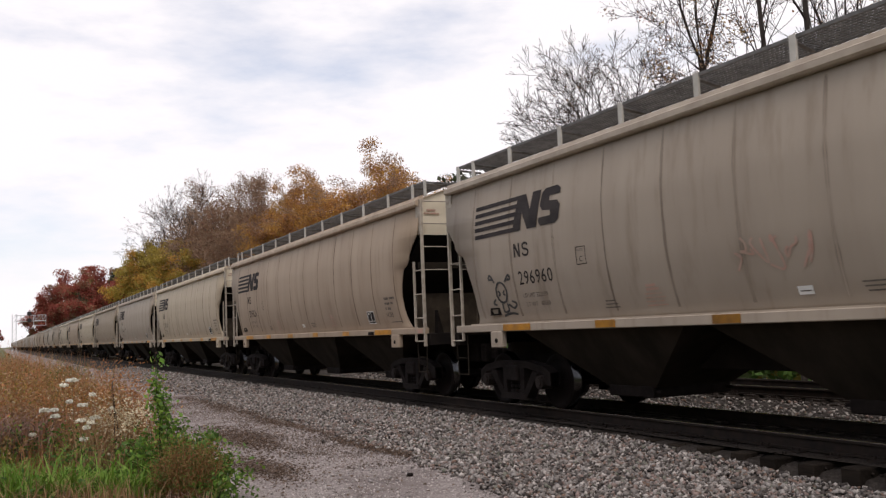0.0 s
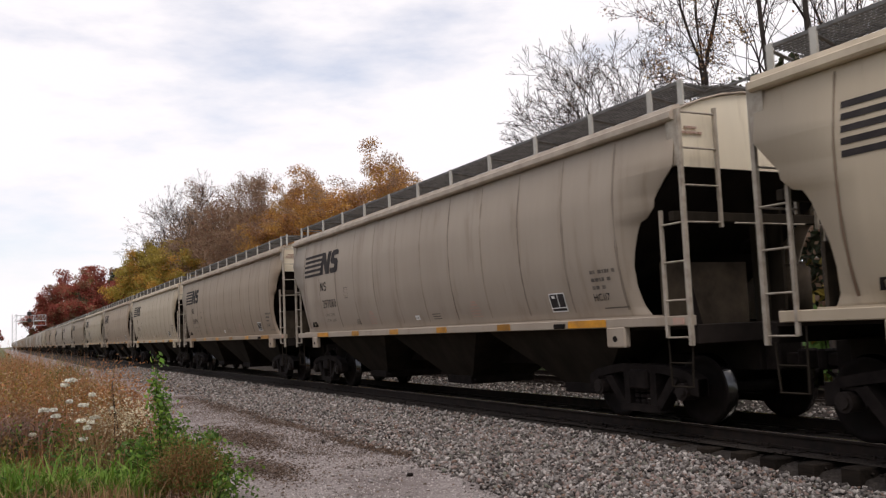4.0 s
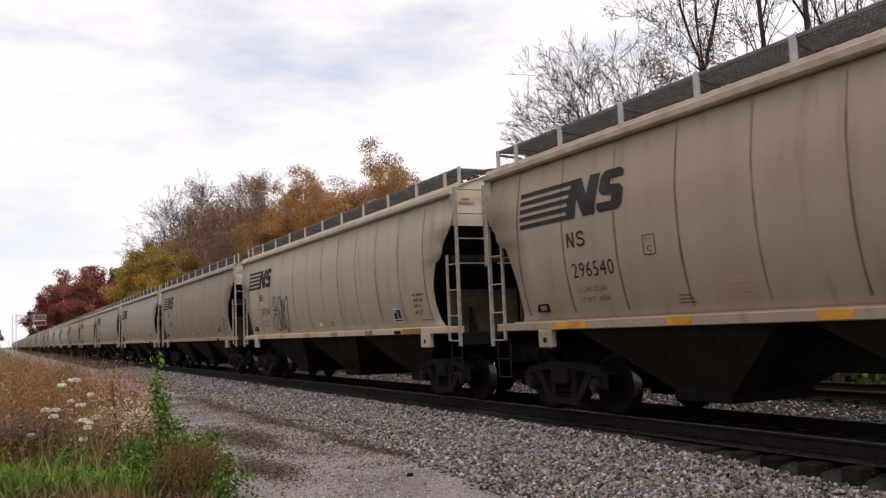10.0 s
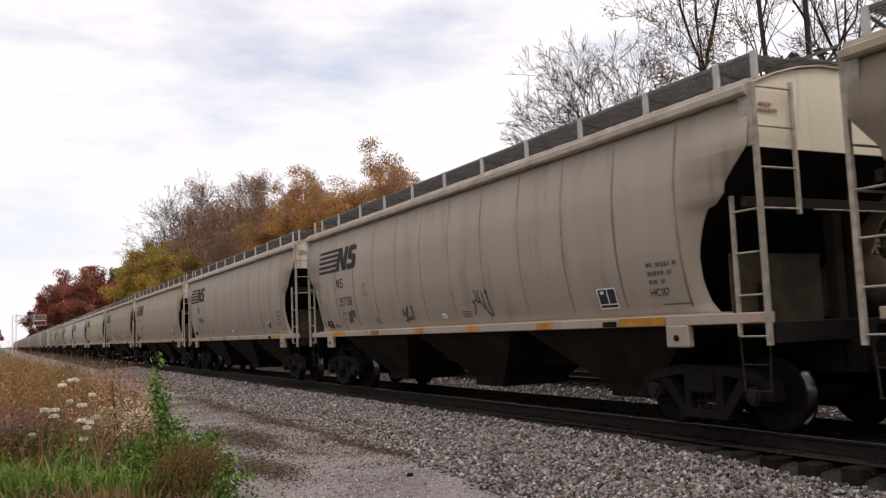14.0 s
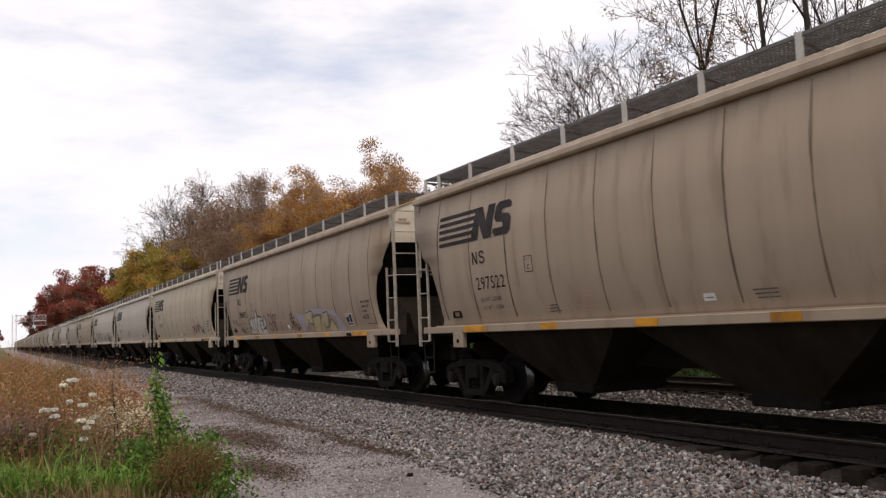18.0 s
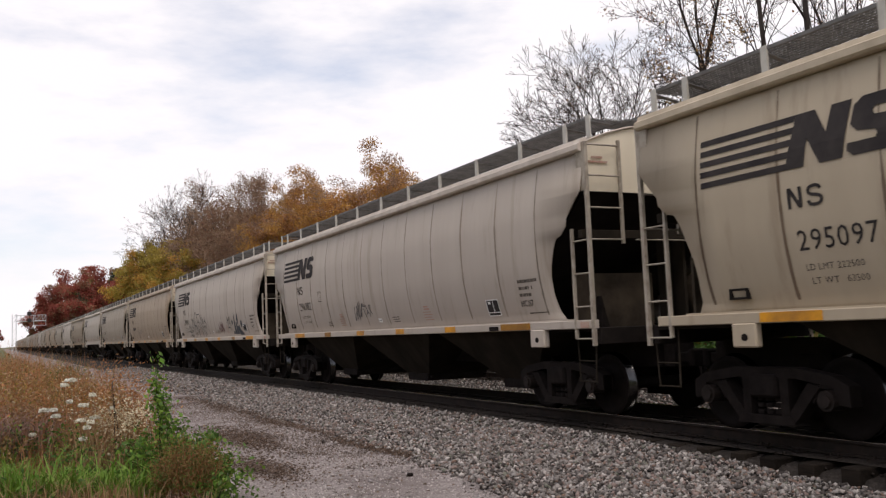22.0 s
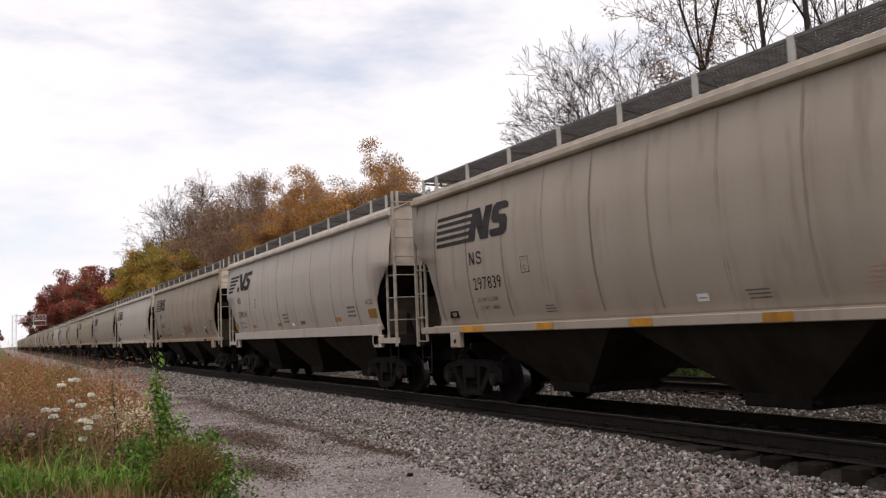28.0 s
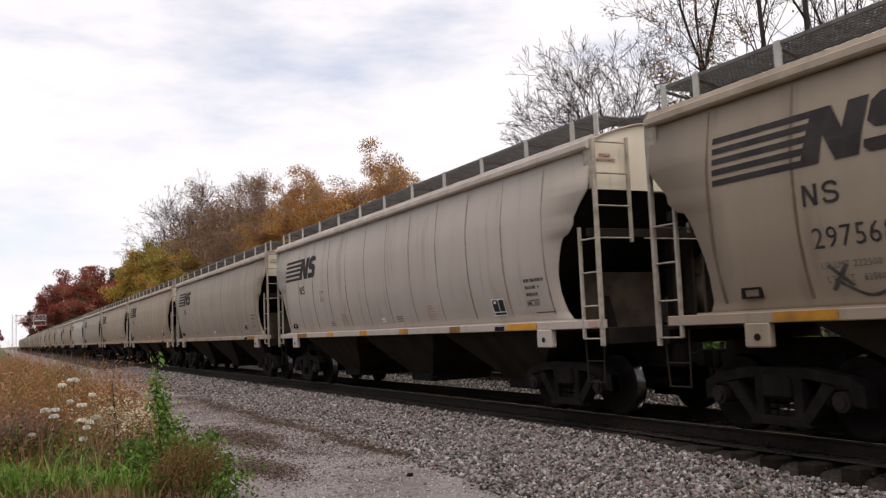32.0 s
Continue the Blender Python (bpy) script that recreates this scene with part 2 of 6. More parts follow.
def rod(bm, a, b, r0, r1=None, n=6):
    """A tapered rod from a to b."""
    a, b = Vector(a), Vector(b)
    way = b - a
    q = way.to_track_quat("Z", "Y").to_matrix()
    r1 = r0 if r1 is None else r1
    lo, hi = [], []
    for i in range(n):
        c, s = math.cos(2 * math.pi * i / n), math.sin(2 * math.pi * i / n)
        lo.append(bm.verts.new(a + q @ Vector((c * r0, s * r0, 0))))
        hi.append(bm.verts.new(b + q @ Vector((c * r1, s * r1, 0))))
    for i in range(n):
        j = (i + 1) % n
        bm.faces.new((lo[i], lo[j], hi[j], hi[i]))
    bm.faces.new(lo[::-1])
    bm.faces.new(hi)
    return bm


def sheet(bm, rows, thick):
    """A curved plate from rows of points, thickened along thick(point)."""
    front = [[bm.verts.new(p) for p in row] for row in rows]
    back = [[bm.verts.new(Vector(p) + Vector(thick(p))) for p in row] for row in rows]
    h, w = len(rows), len(rows[0])
    for i in range(h - 1):
        for j in range(w - 1):
            bm.faces.new((front[i][j], front[i][j + 1], front[i + 1][j + 1], front[i + 1][j]))
            bm.faces.new((back[i][j], back[i + 1][j], back[i + 1][j + 1], back[i][j + 1]))
    rim = [(0, j) for j in range(w)] + [(i, w - 1) for i in range(1, h)] + [(h - 1, j) for j in range(w - 2, -1, -1)] + [(i, 0) for i in range(h - 2, 0, -1)]
    for (a, b), (c, d) in zip(rim, rim[1:] + rim[:1]):
        bm.faces.new((front[a][b], back[a][b], back[c][d], front[c][d]))
    bmesh.ops.recalc_face_normals(bm, faces=bm.faces)
    return bm


def prism(bm, outline, x0, x1):
    """An outline in (y, z) carried from x0 to x1."""
    a = [bm.verts.new((x0, y, z)) for y, z in outline]
    b = [bm.verts.new((x1, y, z)) for y, z in outline]
    k = len(outline)
    bm.faces.new(a)
    bm.faces.new(b[::-1])
    for i in range(k):
        j = (i + 1) % k
        bm.faces.new((a[i], b[i], b[j], a[j]))
    bmesh.ops.recalc_face_normals(bm, faces=bm.faces)
    return bm


def raw(name, verts, faces, material, parent=None):
    me = bpy.data.meshes.new("mesh")
    me.from_pydata(verts, [], faces)
    me.materials.append(material)
    ob = new(name, me)
    ob.parent = parent
    return ob


def lerp(table, x):
    """Straight lines between the (x, y) pairs of a table."""
    return float(np.interp(x, [a for a, _ in table], [b for _, b in table]))


# ---- ground ----
# left of x = -2.8: an added, unseen hillside that blocks low sky
PROFILE = [(-400, 12.0), (-60, 10.6), (-26, 8.9), (-15, 6.8), (-6.5, 1.9), (-2.8, 0.05), (0.4, -0.05), (2.25, -0.27), (2.8, -0.35), (5.3, -0.41), (6.2, -0.385), (7.4, -0.30), (7.8, -0.21), (10.4, -0.23),
           (11.0, -0.33), (11.9, -0.31), (12.6, -0.19), (15.3, -0.19), (16.2, -0.40), (17.5, -0.55), (18.5, -0.65), (23, -0.25), (40, 1.0), (400, 4.0)]



def worn_shoulder(x, y):
    """The stones lie lower beside the tie ends where the shoulder has been worn down."""
    return 0.19 * np.clip((10.0 - y) / 4.0, 0, 1) * np.interp(x, [5.9, 7.3, 7.76, 8.0], [0, 0.75, 1, 0])


def ground_z(x, y):
    if x > 2.8:
        return lerp(PROFILE, x) - worn_shoulder(x, y)
    # the added hillside left of x = -3 also stands behind the camera
    near = min(1.0, max(0.0, (y - 3) / 8, (-x - 3) / 4))
    return lerp(PROFILE, x) * near + lerp(PROFILE, max(x, 2.8)) * (1 - near)


def strip(name, xs, ys, material, lift=0.0, rough=0.0):
    verts = [(x, y, ground_z(x, y) + lift + (noise.noise((x * 2.3, y * 2.3, 1)) * rough)) for y in ys for x in xs]
    w = len(xs)
    faces = [(i * w + j, i * w + j + 1, (i + 1) * w + j + 1, (i + 1) * w + j) for i in range(len(ys) - 1) for j in range(w - 1)]
    return raw(name, verts, faces, material)


ys_all = [-900, -300, -100, -40, -15, -5] + [i * 1.0 for i in range(0, 60)] + [60 + i * 10 for i in range(0, 40)] + [500, 700, 1000, 2000, 4000]
xs_soil = [-4000, -1500, -400, -150, -60, -30, -20, -12, -8, -5, -3, -1.5, 0, 1, 2, 2.25, 2.8, 3.6, 4.4, 5.3, 5.8, 6.2, 6.8, 7.4, 7.76, 7.85, 10.4, 11.0, 11.9, 12.6, 15.3, 16.2, 17.5, 18.5, 23, 30, 40, 100, 400, 1500, 4000]
tagged(strip("ground", xs_soil, ys_all, M["soil"], -0.03), "brown weedy soil beside the railway, unseen shading hill added left", "ground", kind="structure")
ys_bed = [-100, -30, -10] + [i * 0.5 for i in range(0, 100)] + [50 + i * 5 for i in range(0, 40)] + [260, 330, 420, 600, 900]
tagged(strip("path", [1.9, 2.35, 2.8, 3.5, 4.2, 4.75, 5.3, 5.8, 6.2, 6.4], ys_bed, M["gravel"], 0.0, 0.02), "grey gravel track with damp leafy ruts", "gravel path", kind="structure")
tagged(strip("ballast_bed", [6.0, 6.6, 7.4, 7.76, 7.85, 8.5, 9.5, 10.4, 11.0, 11.9, 12.6, 14.0, 15.3, 16.2, 17.5, 18.2], ys_bed, M["bed"], 0.012, 0.02), "dirty stone ballast under both tracks, darkened for shade", "ballast", kind="structure")

# dark strip laid where the train shades the ballast
ys_shaded = [-60 + 2 * i for i in range(60)] + [60 + 10 * i for i in range(60)]
tagged(strip("track_bed", [8.0, 8.4, 8.8, 9.1, 9.4, 9.8, 10.1], ys_shaded, M["oily"], 0.03, 0.02), "oily ballast between the near rails, train shade in colour", "ballast", kind="structure")

# ---- the tracks ----


def rail_line(x, y0, y1, parent):
    bm = bmesh.new()
    box(bm, x - 0.065, x + 0.065, y0, y1, -0.17, -0.145)
    box(bm, x - 0.012, x + 0.012, y0, y1, -0.145, -0.04)
    box(bm, x - 0.036, x + 0.036, y0, y1, -0.04, -0.006, 0.006)
    r = part("rail", bm, M["rail"], parent)
    bm = bmesh.new()
    box(bm, x - 0.028, x + 0.028, y0, y1, -0.006, 0.0)
    part("rail_head", bm, M["railhead"], r, "bright worn running surface")


def track(name, xc, near_ties, label, lift=0.0):
    t = tagged(new(name), label, "railway track", kind="structure")
    t.location.z = lift
    for side in (-0.755, 0.755):
        rail_line(xc + side, -60, 900, t)
    bm = box(bmesh.new(), -1.32, 1.32, -0.115, 0.115, -0.385, -0.20, 0.012)
    me = mesh_of(bm, M["tie"])
    bm = bmesh.new()
    for side in (-0.755, 0.755):
        box(bm, side - 0.17, side + 0.17, -0.09, 0.09, -0.20, -0.168)
        for dx in (-0.1, 0.1):
            for dy in (-0.05, 0.05):
                box(bm, side + dx - 0.012, side + dx + 0.012, dy - 0.012, dy + 0.012, -0.158, -0.13)
    plates = mesh_of(bm, M["rail"])
    k = 0
    y = 0.0
    verts, faces = [], []
    while y < 420:
        dx, dz = random.uniform(-0.05, 0.05), random.uniform(-0.02, 0.01)
        if k < near_ties:
            ob = new("tie", me)
            ob.parent = t
            ob.matrix_basis = pose(xc + dx, y, dz, 0, 0, random.uniform(-1.2, 1.2))
            if y < 30:
                pl = new("tie_plate", plates)
                pl.parent = ob
        else:
            b = len(verts)
            verts += [(xc + dx + sx * 1.32, y + sy * 0.115, sz) for sz in (-0.33, -0.20 + dz) for sx, sy in ((-1, -1), (1, -1), (1, 1), (-1, 1))]
            faces += [(b + 4, b + 5, b + 6, b + 7), (b, b + 1, b + 5, b + 4), (b + 1, b + 2, b + 6, b + 5), (b + 2, b + 3, b + 7, b + 6), (b + 3, b, b + 4, b + 7)]
        k += 1
        y += 0.53 + random.uniform(-0.02, 0.02)
    rest = raw("far_ties", verts, faces, M["tie"], t)
    rest["kind"] = "stuff"
    return t


track("track_1", XT, 200, "near railway track, dark timber ties in grey ballast")
track("track_2", XT2, 90, "second railway track, empty, with rusty rails", 0.05)

# ---- the covered hopper car ----
HALF = 8.03         # half the body's length
REACH = 8.12        # marks on the side are set out from this far behind the middle
BULGE = [(1.5, 1.44), (1.6, 1.473), (1.73, 1.505), (1.9, 1.559), (2.08, 1.602), (2.26, 1.634), (2.43, 1.667), (2.67, 1.694), (3.14, 1.715), (3.57, 1.715), (3.81, 1.688), (4.02, 1.661), (4.46, 1.595), (4.55, 1.575)]
BODY = Matrix.Translation((0, 0, 0.0807)) @ Matrix.Diagonal((0.93, 1.0, 0.8503, 1.0))      # drawing sizes to true sizes


def half_width(z):
    """Half the body's width at height z: the sides bulge between sill and eave."""
    return lerp(BULGE, z)



CUT_ODD = [(1.60, 0.90), (1.80, 0.95), (2.36, 0.88), (2.82, 0.56), (3.17, 0.12), (3.22, 0.0), (4.6, 0.0)]
CUT_USUAL = [(1.60, 0.75), (1.66, 0.80), (1.78, 0.87), (2.1, 0.91), (2.4, 0.89), (2.6, 0.84), (2.9, 0.74), (3.0, 0.69), (3.07, 0.64), (3.10, 0.52), (3.25, 0.37), (3.38, 0.35), (3.62, 0.16), (3.78, 0.03), (3.83, 0.0), (4.6, 0.0)]
SEAMS = [6.96 - 1.2535 * i for i in range(12)]


def wheelset():
    bm = bmesh.new()
    rod(bm, (-1.05, 0, 0), (1.05, 0, 0), 0.075, n=10)
    for s in (-1, 1):
        rings = [(0.05, 0.09), (0.055, 0.16), (0.03, 0.24), (0.03, 0.36), (0.06, 0.39), (0.06, 0.457)]
        seg = 28
        prev = None
        outline = [(s * (0.755 + dx), r) for dx, r in rings] + [(s * 0.70, 0.457), (s * 0.69, 0.485), (s * 0.665, 0.48), (s * 0.665, 0.38), (s * 0.70, 0.33), (s * 0.70, 0.1)]
        loops = [[bm.verts.new((x, r * math.cos(2 * math.pi * i / seg), r * math.sin(2 * math.pi * i / seg))) for i in range(seg)] for x, r in outline]
        for a, b in zip(loops, loops[1:]):
            for i in range(seg):
                j = (i + 1) % seg
                f = bm.faces.new((a[i], a[j], b[j], b[i]))
                f.material_index = 1 if len(loops) == 12 and a in loops[5:7] else 0
    bmesh.ops.recalc_face_normals(bm, faces=bm.faces)
    return bm


ME_WHEELSET = mesh_of(wheelset(), M["wheel"], True)
ME_WHEELSET.materials.append(M["tread"])


def side_frame(x):
    """The cast side frame of a truck: top chord, two columns, sloping tension members, pedestals and spring seat."""
    bm = bmesh.new()
    a, b = x - 0.09, x + 0.09
    prism(bm, [(-1.15, 0.40), (-1.15, 0.62), (-0.95, 0.72), (-0.45, 0.80), (0.45, 0.80), (0.95, 0.72), (1.15, 0.62), (1.15, 0.40), (1.0, 0.42), (0.95, 0.60),
               (0.45, 0.68), (-0.45, 0.68), (-0.95, 0.60), (-1.0, 0.42)], a, b)
    for s in (-1, 1):
        prism(bm, [(s * 0.78, 0.60), (s * 0.62, 0.64), (s * 0.30, 0.24), (s * 0.40, 0.17)], a, b)
        prism(bm, [(s * 0.34, 0.20), (s * 0.22, 0.20), (s * 0.22, 0.70), (s * 0.34, 0.70)], a, b)
        prism(bm, [(s * 1.15, 0.62), (s * 0.62, 0.62), (s * 0.66, 0.40), (s * 0.75, 0.58), (s * 1.02, 0.58), (s * 1.08, 0.40), (s * 1.15, 0.40)], a + 0.02, b - 0.02)
    prism(bm, [(-0.42, 0.15), (0.42, 0.15), (0.36, 0.25), (-0.36, 0.25)], a - 0.03, b + 0.03)
    for y in (-0.13, 0.0, 0.13):
        for k in range(4):
            rod(bm, (x, y, 0.26 + k * 0.075), (x, y, 0.31 + k * 0.075), 0.058, n=8)
    return bm


ME_FRAME_L = mesh_of(side_frame(-1.06), M["truck"])
ME_FRAME_R = mesh_of(side_frame(1.06), M["truck"])
bm_b = box(bmesh.new(), -1.2, 1.2, -0.2, 0.2, 0.45, 0.72, 0.03)
box(bm_b, -0.35, 0.35, -0.3, 0.3, 0.72, 0.92, 0.03)
for sy_b in (-0.45, 0.45):
    box(bm_b, -0.8, 0.8, sy_b - 0.05, sy_b + 0.05, 0.33, 0.45)
ME_BOLSTER = mesh_of(bm_b, M["truck"])
ME_BEARING = []
for sx_b in (-1, 1):
    bm_b = rod(bmesh.new(), (sx_b * 0.96, 0, 0), (sx_b * 1.20, 0, 0), 0.115, n=12)
    rod(bm_b, (sx_b * 1.20, 0, 0), (sx_b * 1.225, 0, 0), 0.075, n=8)
    ME_BEARING.append(mesh_of(bm_b, M["bearing"]))
WHEELS = []


def child(name, me, parent, m=None, label=""):
    ob = new(name, me)
    ob.parent = parent
    if m is not None:
        ob.matrix_basis = m
    if label:
        ob["label"] = label
    return ob


def truck(parent, y):
    t = child("truck", ME_BOLSTER, parent, pose(0, y, 0), "dark oily cast-steel truck")
    child("side_frame", ME_FRAME_L, t)
    child("side_frame", ME_FRAME_R, t)
    for s in (-1, 1):
        for me in ME_BEARING:
            child("axle_bearing", me, t, pose(0, s * 0.88, 0.457))
        child("wheelset", ME_WHEELSET, t, pose(0, s * 0.88, 0.457), "worn steel wheels with bright rims")
    return t


def ladder_mesh(stiles, rungs, r=0.016):
    bm = bmesh.new()
    for (x, y), z0, z1, w in stiles:
        box(bm, x - w, x + w, y - w, y + w, z0, z1)
    for a, b in rungs:
        rod(bm, a, b, r, n=6)
    return bm


def hopper_car(paint, half=HALF, odd=False):
    """A smooth-sided three-bay covered hopper. The lead end is at -y, the side at -x faces the path."""
    car = new("hopper_car")
    HALF = half
    CUT = CUT_ODD if odd else CUT_USUAL
    floor = 3.22 if odd else 3.82      # lower edge of the upright end wall
    seams = [HALF - 1.6 - 1.64 * i for i in range(8)] if odd else SEAMS
    side, trim = M["side_" + paint], M["rail_" + paint]
    zs = [1.60, 1.66, 1.73, 1.78, 1.93, 2.1, 2.27, 2.4, 2.6, 2.75, 2.9, 3.0, 3.07, 3.10, 3.18, 3.25, 3.38, 3.5, 3.62, 3.78, 3.83, 4.03, 4.25, 4.38, 4.50]
    for sx in (-1, 1):
        rows = []
        for z in zs:
            e = lerp(CUT, z)
            ys = [-HALF + e] + [-HALF + 1.35 + (2 * HALF - 2.7) * i / 12 for i in range(13)] + [HALF - e]
            rows.append([(sx * half_width(z), y, z) for y in ys])
        part("side_sheet", sheet(bmesh.new(), rows, lambda p, s=sx: (-s * 0.02, 0, 0)), side, car, "", True)
        bm = bmesh.new()
        if odd:
            box(bm, sx * 1.59 - 0.05, sx * 1.59 + 0.05, -HALF + 0.9, HALF - 0.9, 1.46, 1.74, 0.01)
            for s in (-1, 1):
                box(bm, sx * 1.58 - 0.05, sx * 1.58 + 0.05, *sorted((s * (HALF + 0.1), s * (HALF - 0.9))), 1.24, 1.38, 0.01)
                box(bm, sx * 1.585 - 0.05, sx * 1.585 + 0.05, *sorted((s * (HALF - 0.88), s * (HALF - 1.25))), 1.20, 1.72, 0.01)
        else:
            box(bm, sx * 1.57 - 0.05, sx * 1.57 + 0.05, -HALF - 0.1, HALF - 0.12, 1.45, 1.60, 0.012)
            box(bm, sx * 1.50 - 0.06, sx * 1.50 + 0.06, -HALF + 0.6, HALF - 0.6, 1.59, 1.625)
        part("side_sill", bm, side, car, "", False)
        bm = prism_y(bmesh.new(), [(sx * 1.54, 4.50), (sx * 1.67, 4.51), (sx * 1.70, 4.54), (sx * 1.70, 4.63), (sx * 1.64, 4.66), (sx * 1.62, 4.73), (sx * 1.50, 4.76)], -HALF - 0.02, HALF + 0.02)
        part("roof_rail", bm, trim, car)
        if sx < 0:
            for y in seams:
                bm = bmesh.new()
                prev, w = None, 0.010
                start = 4.44
                for z in [v for v in zs if 1.66 < v < start] + [start]:
                    w = min(0.015, max(0.004, w + random.uniform(-0.004, 0.004))) * (1.15 if z < 2.2 else 1)
                    w = min(w, 0.003 + (start - z) * 0.03)
                    wide = w + random.uniform(0.006, 0.018)
                    x = -half_width(z)
                    row = [bm.verts.new((x - d, y + o, z)) for o, d in ((-wide, 0.003), (-w, 0.003), (w, 0.003), (wide, 0.003))]
                    if prev:
                        for k in range(3):
                            f = bm.faces.new((prev[k], prev[k + 1], row[k + 1], row[k]))
                            f.material_index = 0 if k == 1 else 1
                    prev = row
                part("weld_seam", bm, M["seam_pale" if paint in ("light", "grey") else "seam"], car).data.materials.append(M["halo"])
        for s in (-1, 1):
            bm = box(bmesh.new(), sx * 1.575 - 0.06, sx * 1.575 + 0.06, *sorted((s * 6.42 - 0.17, s * 6.82 - 0.2)) if s > 0 else (-6.83, -6.42), 1.13, 1.46, 0.02)
            pad = part("jacking_pad", bm, side, car)
            # a dark disc on the face stands for the shade inside the hole
            bm = rod(bmesh.new(), (sx * 1.630, s * 6.62 - 0.10 - s * 0.10, 1.27), (sx * 1.640, s * 6.62 - 0.10 - s * 0.10, 1.27), 0.05, n=10)
            part("pad_hole", bm, M["truck"], pad, "dark disc for the shade in a round hole")
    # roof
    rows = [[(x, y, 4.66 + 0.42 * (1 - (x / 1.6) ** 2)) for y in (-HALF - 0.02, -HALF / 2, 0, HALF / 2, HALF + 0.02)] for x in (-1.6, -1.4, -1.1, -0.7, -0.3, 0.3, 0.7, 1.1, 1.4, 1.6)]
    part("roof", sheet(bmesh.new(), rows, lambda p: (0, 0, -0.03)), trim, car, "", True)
    for s in (-1, 1):
        yb = s * HALF
        # end wall, upper part, and the slope sheet that runs down and in from it
        bm = bmesh.new()
        xs = [-1.56, -1.3, -0.9, -0.4, 0, 0.4, 0.9, 1.3, 1.56]
        rows = [[(x, yb - s * 0.02, floor) for x in xs], [(x, yb - s * 0.02, 4.64 + 0.40 * (1 - (x / 1.6) ** 2)) for x in xs]]
        part("end_sheet", sheet(bm, rows, lambda p, k=s: (0, -k * 0.03, 0)), M["rail_light"] if odd else M["end"], car, "pale end wall with grime running down")
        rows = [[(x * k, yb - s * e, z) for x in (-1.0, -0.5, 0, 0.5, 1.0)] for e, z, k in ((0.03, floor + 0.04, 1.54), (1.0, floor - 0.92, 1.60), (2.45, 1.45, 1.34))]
        part("slope_sheet", sheet(bmesh.new(), rows, lambda p: (0, 0, 0.03)), M["slope"], car, "sloping end sheet black with grime and painted-in shade")
        # end platform and shear plate
        bm = box(bmesh.new(), -1.5, 1.5, min(yb, yb - s * 1.3), max(yb, yb - s * 1.3), 1.40, 1.46)
        box(bm, -1.5, 1.5, min(yb + s * 0.1, yb), max(yb + s * 0.1, yb), 1.18, 1.46, 0.01)
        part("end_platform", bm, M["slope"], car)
        for x in (0.70,):
            bm = prism(bmesh.new(), [(yb - s * 0.35, 1.46), (yb - s * 0.75, 1.46), (yb - s * 0.75, 3.05), (yb - s * 0.35, 3.4)], x - 0.03, x + 0.03)
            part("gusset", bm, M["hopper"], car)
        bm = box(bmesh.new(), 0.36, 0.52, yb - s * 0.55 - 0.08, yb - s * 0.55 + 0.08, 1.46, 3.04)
        part("support_column", bm, M["hopper"], car, "dusty upright plate, shade in its colour")
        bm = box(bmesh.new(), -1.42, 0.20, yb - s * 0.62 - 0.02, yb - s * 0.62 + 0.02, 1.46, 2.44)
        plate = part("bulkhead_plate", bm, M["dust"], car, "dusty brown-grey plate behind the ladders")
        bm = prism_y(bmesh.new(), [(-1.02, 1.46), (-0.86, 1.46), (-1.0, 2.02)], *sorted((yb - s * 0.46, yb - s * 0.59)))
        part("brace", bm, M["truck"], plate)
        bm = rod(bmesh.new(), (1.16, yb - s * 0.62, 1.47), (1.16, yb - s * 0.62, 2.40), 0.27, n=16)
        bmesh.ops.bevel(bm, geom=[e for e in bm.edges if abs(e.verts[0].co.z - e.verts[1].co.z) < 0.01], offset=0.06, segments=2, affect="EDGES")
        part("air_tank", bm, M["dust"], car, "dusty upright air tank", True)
        bm = box(bmesh.new(), -1.56, 1.56, *sorted((yb - s * 0.16, yb - s * 0.26)), 3.02, 3.17, 0.01)
        part("end_beam", bm, M["hopper"], car, "grimy cross beam under the end wall, shade in colour")
        for sx in (-1, 1):
            x = sx * 1.60
            out = yb + s * 0.07
            inn = yb - s * 0.36
            rungs = [((x, out, z), (x, inn, z)) for z in (1.28, 1.83, 2.40, 2.97)]
            bm = ladder_mesh([((x, out), 1.16, 5.12 if odd else 4.66, 0.028), ((x, inn), 1.28, 3.2, 0.022)], rungs)
            part("side_ladder", bm, M["ladder"], car, "off-white painted steel ladder")
            xi = x - sx * 0.66
            rungs = [((x, out, z), (xi, out, z)) for z in (2.97, 3.52, 4.08, 4.62)] if not odd else [((x, out, z), (xi, out, z)) for z in (1.83, 2.40, 2.97, 3.45, 3.93, 4.41, 4.85)]
            bm = ladder_mesh([((xi, out), 1.5 if odd else 2.90, 4.72, 0.022)], rungs)
            part("end_ladder", bm, M["ladder"], car, "off-white painted steel ladder")
            bm = box(bmesh.new(), x - 0.03, x + 0.03, min(out, yb - s * 0.13), max(out, yb - s * 0.13), floor, 4.66)
            part("corner_post", bm, M["ladder"], car)
            bm = bmesh.new()
            xs_ = x - sx * 0.06
            rod(bm, (xs_, yb + s * 0.02, 1.2), (xs_, yb - s * 0.02, 0.55), 0.013)
            rod(bm, (xs_, yb - s * 0.42, 1.4), (xs_, yb - s * 0.40, 0.55), 0.014)
            for z in (0.55, 0.9):
                rod(bm, (xs_, yb, z), (xs_, yb - s * 0.41, z), 0.014)
            part("sill_step", bm, M["hopper"], car, "bent steel stirrup step")
        rod_z = 2.97
